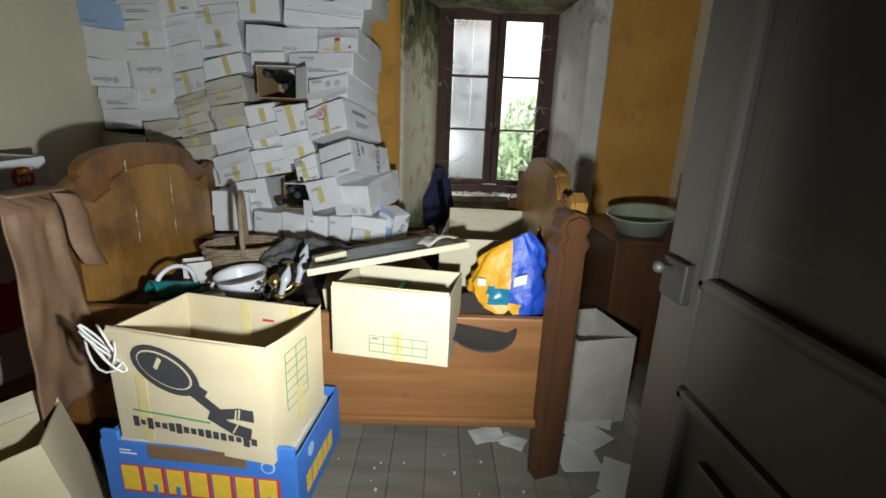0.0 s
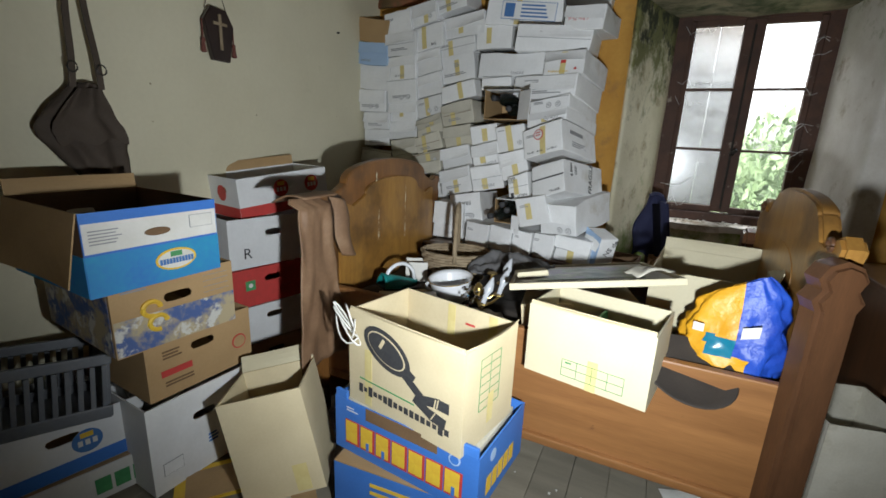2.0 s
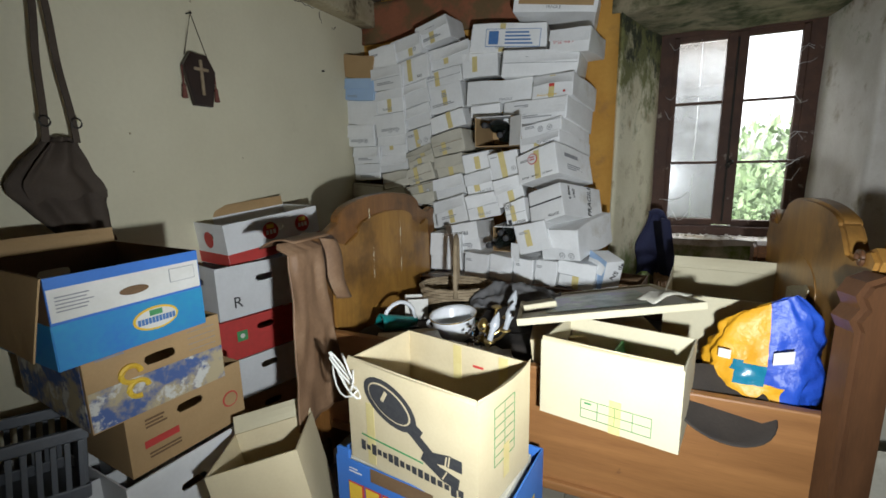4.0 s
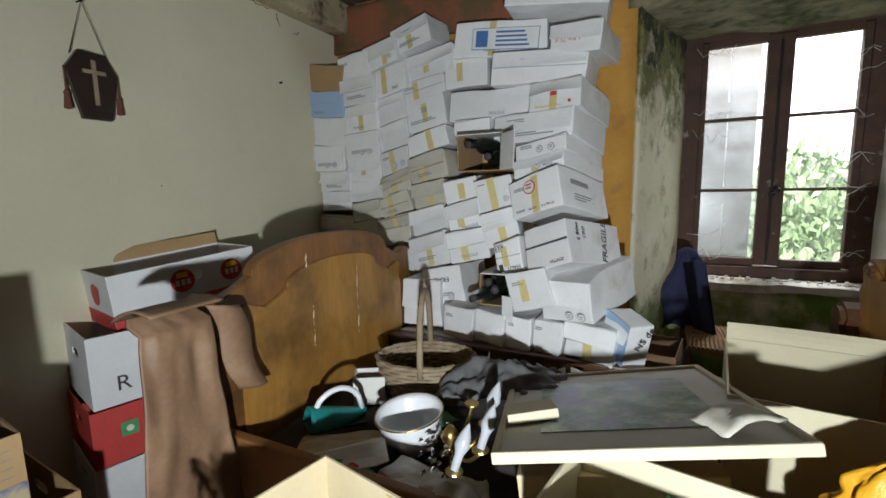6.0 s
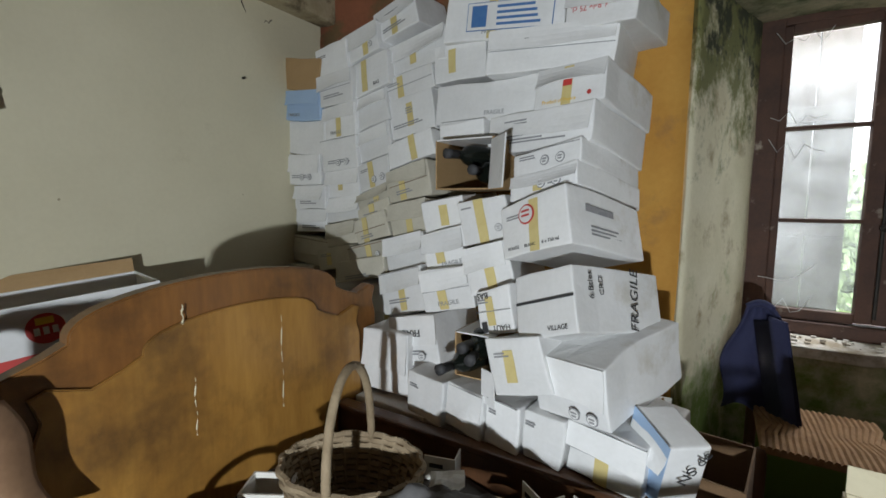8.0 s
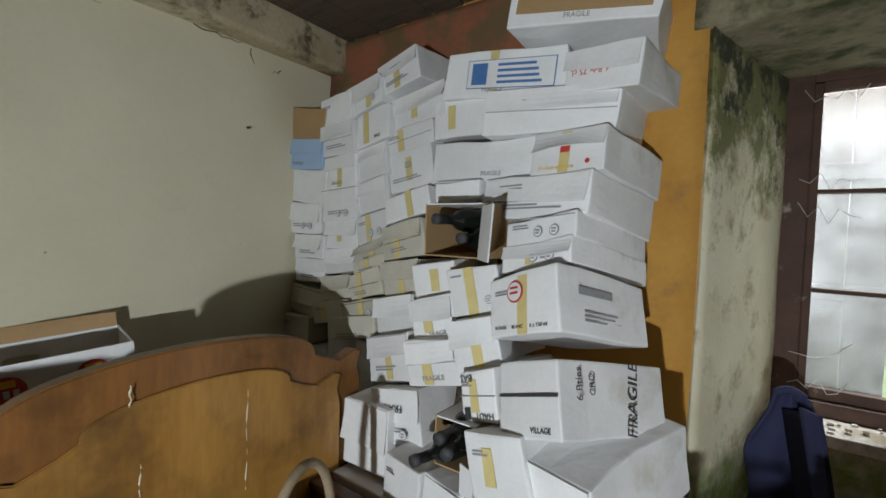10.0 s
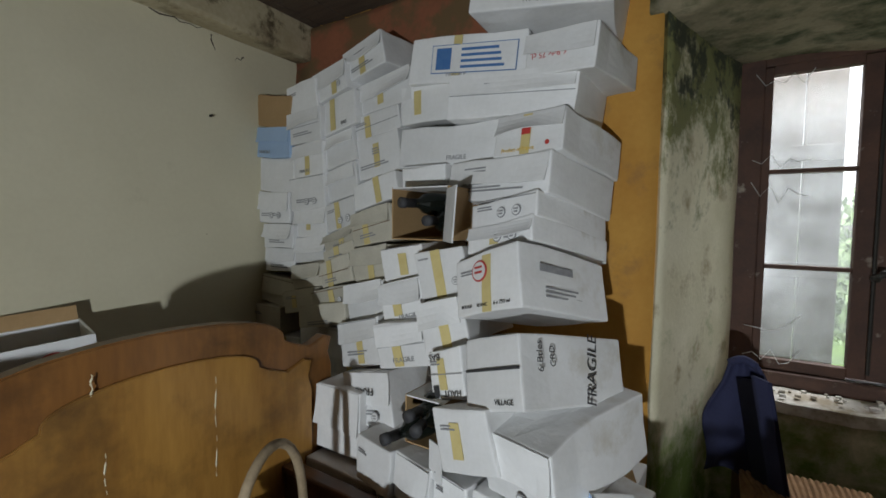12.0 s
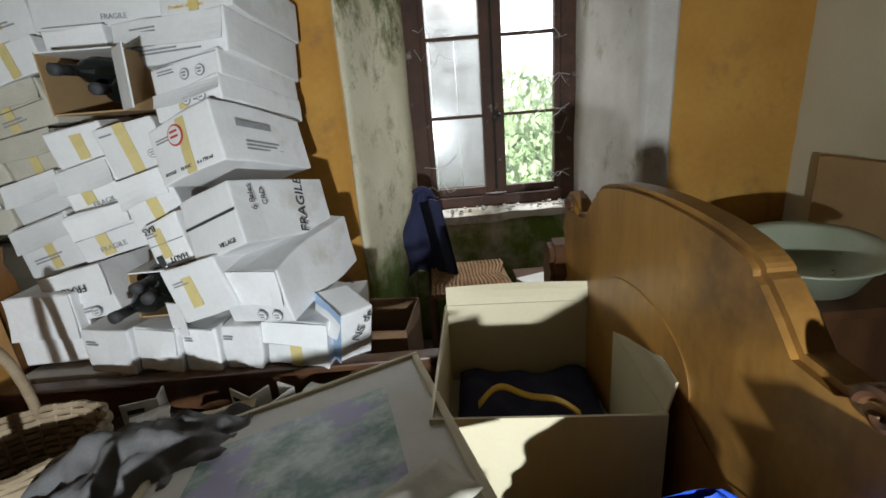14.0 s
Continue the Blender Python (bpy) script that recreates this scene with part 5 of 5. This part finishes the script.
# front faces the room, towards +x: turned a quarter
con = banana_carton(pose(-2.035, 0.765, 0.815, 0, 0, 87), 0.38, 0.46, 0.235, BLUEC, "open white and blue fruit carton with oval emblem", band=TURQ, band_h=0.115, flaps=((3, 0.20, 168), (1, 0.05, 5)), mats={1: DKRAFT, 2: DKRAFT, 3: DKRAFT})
plate("white_label", 0.375, 0.082, PAPER, con, on_front(0.46, 0.0, 0.165) @ pose(0, 0, -0.0012))
# the label covers the real slot, so a dark oval paints its shade
plate("hand_hole", 0.075, 0.024, DKRAFT, con, on_front(0.46, 0.0, 0.16, 0.003), round_=True)
bars(con, on_front(0.46, -0.12, 0.185, 0.003), 0.11, 5, 0.003, 0.009, GREYINK, 4)
plate("label_frame", 0.075, 0.04, GREYINK, con, on_front(0.46, 0.135, 0.175, 0.0025))
plate("label_frame", 0.072, 0.037, PAPER, con, on_front(0.46, 0.135, 0.175, 0.0035))
plate("oval_emblem", 0.125, 0.068, YELLOWINK, con, on_front(0.46, 0.045, 0.066, 0.004), round_=True)
plate("oval_emblem", 0.112, 0.056, PAPER, con, on_front(0.46, 0.045, 0.066, 0.0052), round_=True)
for i in range(11):
    plate("letter_shape", 0.0075, 0.017, BLUEINK, con, on_front(0.46, -0.002 + i * 0.0095, 0.062, 0.0065))
plate("green_block", 0.035, 0.016, GREENINK, con, on_front(0.46, 0.045, 0.083, 0.0065))
yel = banana_carton(pose(-2.11, 0.855, 0.582, 0, 0, 84), 0.39, 0.50, 0.23, KRAFT, "scuffed brown fruit carton with yellow and blue print")
plate("scuffed_print", 0.386, 0.115, SCUFF, yel, on_front(0.5, 0.0, 0.062), "scuffed blue and white print")
plate("scuffed_print", 0.48, 0.20, SCUFF, yel, pose(-0.1965, 0.0, 0.105, 90, 0, -90))
for x, z in ((-0.085, 0.135), (-0.07, 0.085)):
    ring = [(x + 0.026 * math.cos(a), -0.2535, z + 0.024 * math.sin(a)) for a in [k * math.pi / 9 for k in range(15)]]
    part("fruit_print", tube(ring, 0.008, 6), YELLOWINK, yel)
bars(yel, on_front(0.5, -0.11, 0.205, 0.002), 0.11, 1, 0.006, 0.01, GREYINK, 4)
for k in range(4):
    plate("frame_line", 0.09, 0.0015, GREYINK, yel, on_front(0.5, 0.13, 0.14 + k * 0.02, 0.002))
br = banana_carton(pose(-2.17, 0.955, 0.352, 0, 0, 86), 0.40, 0.50, 0.228, KRAFT, "brown fruit carton with dark printed emblems")
plate("emblem", 0.06, 0.06, REDINK, br, on_front(0.5, 0.145, 0.10), round_=True)
plate("emblem", 0.05, 0.05, KRAFT, br, on_front(0.5, 0.145, 0.10, 0.003), round_=True)
bars(br, on_front(0.5, -0.10, 0.17), 0.09, 3, 0.006, 0.012, DKRAFT, 4)
bars(br, on_front(0.5, -0.09, 0.09), 0.13, 1, 0.024, 0.03, REDINK, 5)
bars(br, on_front(0.5, -0.09, 0.055), 0.11, 2, 0.006, 0.012, DKRAFT, 6)
wl = banana_carton(pose(-2.15, 0.92, 0.003, 0, 0, 86), 0.40, 0.50, 0.345, WHITEC, "white fruit carton at the foot of the stack")
bars(wl, on_front(0.5, 0.03, 0.13), 0.05, 3, 0.008, 0.014, BLUEINK, 3)
plate("label_frame", 0.07, 0.05, GREYINK, wl, on_front(0.5, -0.13, 0.09))
plate("label_frame", 0.066, 0.046, WHITEC, wl, on_front(0.5, -0.13, 0.09, 0.003))

# second stack further along the wall
sc = banana_carton(pose(-2.385, 1.74, 0.865, 0, -5, 79), 0.53, 0.30, 0.20, WHITEC, "open white fruit carton with a red band", band=REDINK, band_h=0.055, flaps=((1, 0.05, 4),))
for x in (-0.03, 0.16):
    plate("round_emblem", 0.088, 0.088, REDINK, sc, on_front(0.3, x, 0.125), round_=True)
    plate("crown_shape", 0.04, 0.02, YELLOWINK, sc, on_front(0.3, x, 0.148, 0.003))
    for i in range(3):
        plate("letter_shape", 0.013, 0.022, PAPER, sc, on_front(0.3, x - 0.02 + i * 0.02, 0.119, 0.003))
plate("round_emblem", 0.08, 0.08, REDINK, sc, pose(-0.2665, 0.0, 0.12, 90, 0, -90), round_=True)
for i in range(11):
    plate("letter_shape", 0.012, 0.02, PAPER, sc, on_front(0.3, 0.02 + i * 0.02, 0.028, 0.004))
rb = banana_carton(pose(-2.36, 1.60, 0.615, 0, 0, 76), 0.46, 0.34, 0.245, WHITEC, "white carton marked with a black letter")
words("R", 0.075, INK, rb, on_front(0.34, -0.14, 0.07))
rd = banana_carton(pose(-2.36, 1.58, 0.415, 0, 0, 76), 0.45, 0.34, 0.195, REDINK, "red and white carton with a green square label")
plate("green_square", 0.05, 0.05, GREENINK, rd, on_front(0.34, -0.12, 0.11))
plate("white_square", 0.022, 0.022, PAPER, rd, on_front(0.34, -0.12, 0.11, 0.003), round_=True)
banana_carton(pose(-2.36, 1.58, 0.21, 0, 0, 76), 0.46, 0.34, 0.20, WHITEC, "white carton low in the stack")
banana_carton(pose(-2.36, 1.58, 0.003, 0, 0, 76), 0.46, 0.34, 0.203, KRAFT, "brown carton at the foot of the stack")

# floor level: white and blue carton, grey plastic crate, green-lettered box, papers
sb = banana_carton(pose(-2.29, 0.60, 0.13, 0, 0, 76), 0.46, 0.36, 0.20, WHITEC, "white fruit carton with blue round emblem on the floor", band=BLUEC, band_h=0.05)
plate("round_emblem", 0.085, 0.085, BLUEINK, sb, on_front(0.36, 0.06, 0.105), round_=True)
plate("crown_shape", 0.036, 0.018, YELLOWINK, sb, on_front(0.36, 0.06, 0.128, 0.003))
for i in range(3):
    plate("letter_shape", 0.013, 0.02, PAPER, sb, on_front(0.36, 0.04 + i * 0.02, 0.10, 0.003))
jb = open_carton("green_printed_box", pose(-2.27, 0.62, 0.003, 0, 0, 74), 0.48, 0.38, 0.125, PAPER, "white box with green block print on the floor", inner=KRAFT)
for i in range(3):
    plate("letter_shape", 0.045, 0.06, GREENINK, jb, on_front(0.38, 0.06 + i * 0.055, 0.055))
bars(jb, on_front(0.38, -0.1, 0.09), 0.15, 4, 0.005, 0.011, GREENINK, 4)
part("top_panel", box(0, 0, 0.122, 0.46, 0.36, 0.004), KRAFT, jb)

cp = thing("plastic_crate", pose(-2.22, 0.50, 0.335, -8, 6, 70), "dark grey slatted plastic crate lying tilted on cartons", "crate")
for y in (-0.15, 0.15):
    for k in range(14):
        part("slat", box(-0.2 + k * 0.0308, y, 0.11, 0.014, 0.012, 0.14, 0.002), CRATEP, cp)
    part("rim", box(0, y, 0.20, 0.44, 0.022, 0.035, 0.005), CRATEP, cp)
    part("lower_rim", box(0, y, 0.025, 0.44, 0.018, 0.04, 0.005), CRATEP, cp)
for x in (-0.21, 0.21):
    part("end_panel", box(x, 0, 0.11, 0.014, 0.29, 0.2, 0.004), CRATEP, cp)
part("crate_base", box(0, 0, 0.006, 0.43, 0.30, 0.01), CRATEP, cp)

for i, (x, y, w, h, r, m) in enumerate(((-1.82, 0.86, 0.26, 0.19, 50, YELLOWINK), (-1.80, 0.865, 0.22, 0.15, 52, KRAFT), (-1.5, 0.83, 0.2, 0.16, -30, CREAM), (-1.44, 0.90, 0.17, 0.13, -40, KRAFT), (-0.23, 1.60, 0.14, 0.09, 20, PAPER), (-0.12, 1.57, 0.10, 0.08, -30, PAPER), (-0.3, 1.2, 0.05, 0.04, 10, PAPER), (-1.66, 0.62, 0.16, 0.2, 12, PAPER))):
    bm = sheet(5, 5, lambda u, v: Vector(((u - 0.5) * w, (v - 0.5) * h, 0.008 * noise.noise(Vector((u * 2 + i, v * 2, i))))), 0.004)
    tagged(link("loose_paper" if i != 1 else "old_cover", bm, m, place=pose(x, y, -0.008 + 0.006 * i % 0.014 + 0.004, 0, 0, r)), "loose paper or cover lying on the dusty floor", "paper")
bm = bmesh.new()
for i in range(160):
    s = random.uniform(0.003, 0.010)
    add_box(bm, random.uniform(-1.7, 0.1), random.uniform(0.3, 1.5), -0.018 + s / 3, s, s * 1.4, s * 0.5)
tagged(link("floor_debris", bm, PAPER), "small pale crumbs scattered over the floor", "debris", kind="stuff")

# ---- on the west wall: shoulder bag and coffin-shaped plaque ----
sb2 = thing("shoulder_bag", pose(XL + 0.075, 0.93, 1.0), "limp brown canvas bag hanging from a long strap", "bag")
def bagp(u, v):
    ww = 0.10 + 0.20 * min(1, v * 2.4) - 0.17 * max(0, v - 0.5) / 0.5 + 0.03 * noise.noise(Vector((0.3, v * 7, 2)))
    y = -ww * 0.5 + ww * u + 0.03 + 0.10 * max(0, v - 0.35) - 0.04 * math.sin(math.pi * v)
    return Vector((0.035 * math.sin(math.pi * u) * (0.5 + v * 0.6) + 0.02 * noise.noise(Vector((u * 5, v * 5, 0))) + 0.01 * math.sin(u * 15), y, 0.02 + 0.40 * (1 - v) + 0.06 * noise.noise(Vector((u * 4, v * 3, 8))) * v))
part("pouch", sheet(30, 30, bagp, 0.02), BAGM, sb2, smooth=True)
part("front_flap", sheet(20, 16, lambda u, v: bagp(0.1 + 0.8 * u, 0.05 + 0.5 * v) + Vector((0.03 + 0.01 * v, 0, 0))), BAGM, sb2, smooth=True)
for a, b in ((-0.035, 0.0), (0.06, 0.03)):
    st = part("strap", sheet(2, 20, lambda u, v: Vector((0.03 + 0.006 * math.sin(v * 9), a + (b - a) * v + 0.022 * u, 0.40 + 0.52 * v)), 0.004), BAGM, sb2)
    part("buckle", tube([(0.045 , a + 0.012 + 0.016 * math.cos(q), 0.47 + 0.018 * math.sin(q)) for q in [k * math.pi / 6 for k in range(12)]], 0.003, 6, True), IRON, st)
part("nail", lathe([(0.004, 0), (0.004, 0.09), (0.008, 0.092), (0.008, 0.095)], 8), IRON, sb2, place=pose(-0.04, 0.028, 0.915, 0, 90, 0))

cof = thing("coffin_plaque", pose(XL + 0.022, 1.585, 1.72, 0, 0, 0), "black coffin-shaped plaque with a cross, hung on a cord", "plaque")
outline = [(-0.045, -0.125), (0.05, -0.125), (0.083, 0.04), (0.045, 0.11), (-0.04, 0.115), (-0.083, 0.05)]
part("board", slab(outline, 0.03, 0.005), COFFINM, cof, place=pose(0.02, 0, 0))
bm = bmesh.new()
add_box(bm, 0.039, 0.0, 0.005, 0.008, 0.014, 0.16, bevel=0.002)
add_box(bm, 0.0394, 0.0, 0.042, 0.007, 0.075, 0.014, bevel=0.002)
part("cross", bm, WICKER, cof, "tarnished cross")
for y in (-0.085, 0.085):
    ts = part("cord", tube([(0.02, y, 0.05), (0.02, y, -0.03)], 0.003, 6), TASSEL, cof)
    part("tassel", lathe([(0.003, 0.0), (0.01, -0.01), (0.008, -0.02), (0.013, -0.065), (0.004, -0.068)], 10), TASSEL, ts, "faded red tassel", place=pose(0.02, y, -0.03))
part("hanging_cord", tube([(0.015, -0.06, 0.10), (0.008, 0.0, 0.295), (0.015, 0.06, 0.10)], 0.0018, 5), BAGM, cof)
part("nail", lathe([(0.003, 0), (0.003, 0.03), (0.006, 0.032)], 8), IRON, cof, place=pose(-0.02, 0, 0.296, 0, 90, 0))
tagged(link("wall_nail", lathe([(0.006, 0), (0.006, 0.02), (0.002, 0.022)], 8), IRON, place=pose(XL - 0.005, 2.545, 1.925, 0, 90, 0)), "dark nail in the cream wall", "nail")

# ---- by the window: navy coat on a chair, rush stool, papers ----
def navy(u, v):
    w = 0.05 + 0.17 * min(1, v * 1.6) ** 0.7
    return Vector((-w / 2 + w * u + 0.012 * math.sin(v * 9), 0.03 * math.sin(math.pi * u) + 0.014 * math.sin(u * 9 + v * 3) + 0.02 * noise.noise(Vector((u * 3, v * 4, 1))), 0.955 - 0.44 * v + 0.03 * math.sin(u * 7) * v))
nc = thing("navy_jacket", pose(-0.47, 3.30, 0), "navy blue jacket hung over a chair back", "jacket")
part("cloth", sheet(26, 30, navy, 0.012), NAVY, nc, smooth=True)
part("sleeve", sheet(12, 24, lambda u, v: Vector((0.03 + 0.07 * v + 0.05 * math.sin(math.pi * u), -0.03 - 0.035 * math.sin(math.pi * u), 0.90 - 0.40 * v + 0.02 * u)), 0.01), NAVY, nc, smooth=True)
part("collar", tube([(-0.04 + 0.08 * k / 8, -0.01, 0.945 + 0.02 * math.sin(math.pi * k / 8)) for k in range(9)], 0.014), NAVY, nc, smooth=True)


def rush_chair(place, label):
    th = thing("rush_chair", place, label, "chair")
    for x in (-0.18, 0.18):
        for y in (-0.17, 0.17):
            top = 0.455 if (y < 0 or x < 0) else 0.80
            part("leg", lathe([(0.015, 0), (0.019, 0.05), (0.019, top - 0.02), (0.012, top)], 10), DARKW, th, smooth=True, place=pose(x, y, 0))
    seat = part("seat", box(0, 0, 0.45, 0.36, 0.34, 0.02, 0.006), RUSH, th, "woven rush seat")
    for k in range(20):
        y = -0.165 + k * 0.0174
        part("rush_strand", tube([(-0.185, y, 0.462), (-0.09, y * 0.97, 0.468 + 0.003 * (k % 2)), (0.0, y * 0.8, 0.464), (0.09, y * 0.97, 0.468 + 0.003 * ((k + 1) % 2)), (0.185, y, 0.462)], 0.0085, 5), RUSH, seat)
    for z in (0.2, 0.3):
        part("stretcher", tube([(-0.18, -0.17, z), (0.18, -0.17, z)], 0.01), DARKW, th)
        part("stretcher", tube([(-0.18, 0.17, z), (0.18, 0.17, z)], 0.01), DARKW, th)
    return th


rush_chair(pose(-0.27, 3.22, 0, 0, 0, 90) @ Matrix.Scale(1.12, 4), "old chair with a woven rush seat beneath the window")
tagged(link("paper_stack", box(0, 0, 0, 0.24, 0.2, 0.03, 0.002), PAPER, place=pose(0.10, 3.10, 0.50, 0, 0, 20)), "white papers on a small table by the chair", "paper")
st = thing("small_table", pose(0.17, 3.15, 0), "small dark wooden table under the window", "table")
part("tabletop", box(0, 0, 0.47, 0.40, 0.42, 0.025, 0.005), DARKW, st)
for x in (-0.17, 0.17):
    for y in (-0.18, 0.18):
        part("leg", box(x, y, 0.23, 0.035, 0.035, 0.456, 0.004), DARKW, st)
open_carton("brown_box", pose(-0.63, 2.58, 0.0, 0, 0, -8), 0.22, 0.26, 0.66, DKRAFT, "tall dark brown carton behind the bed", inner=KRAFT, flaps=((3, 0.08, 20),))

# ---- beyond the footboard ----
cab = thing("chest", pose(0.78, 2.55, 0), "low dark wooden chest behind the bed", "chest")
part("body", box(0, 0, 0.365, 0.62, 0.7, 0.69, 0.008), DARKW, cab)
part("lid", box(0, 0, 0.725, 0.66, 0.74, 0.03, 0.008), DARKW, cab)
bs = thing("enamel_basin", pose(0.66, 2.36, 0.755, 6, -6, 0) @ Matrix.Scale(0.82, 4), "pale green chipped enamel basin on the chest", "basin")
part("bowl", lathe([(0.05, 0), (0.16, 0.01), (0.21, 0.12), (0.235, 0.13), (0.232, 0.136), (0.2, 0.122), (0.15, 0.02), (0.05, 0.01)], 36), GREENENAMEL, bs, smooth=True)
tagged(link("wooden_panel", box(0, 0, 0, 0.04, 1.1, 0.36, 0.006), KRAFT, place=pose(XR - 0.04, 2.3, 0.86)), "brown board standing against the side wall", "board")
cw = open_carton("white_carton", pose(0.24, 1.85, 0.0, 0, 0, 12), 0.28, 0.32, 0.42, GREYC, "dusty pale carton standing beside the footboard", inner=KRAFT)
for i in range(7):
    bm = sheet(4, 4, lambda u, v: Vector(((u - 0.5) * 0.2, (v - 0.5) * 0.16, 0.006 * math.sin(u * 3 + i))), 0.003)
    tagged(link("loose_paper", bm, PAPER, place=pose(0.12 + 0.07 * (i % 3), 1.1 + 0.13 * i, 0.0 + 0.004 * i, 0, 0, 31 * i)), "loose white sheet on the floor beside the bed", "paper", "scattered papers")
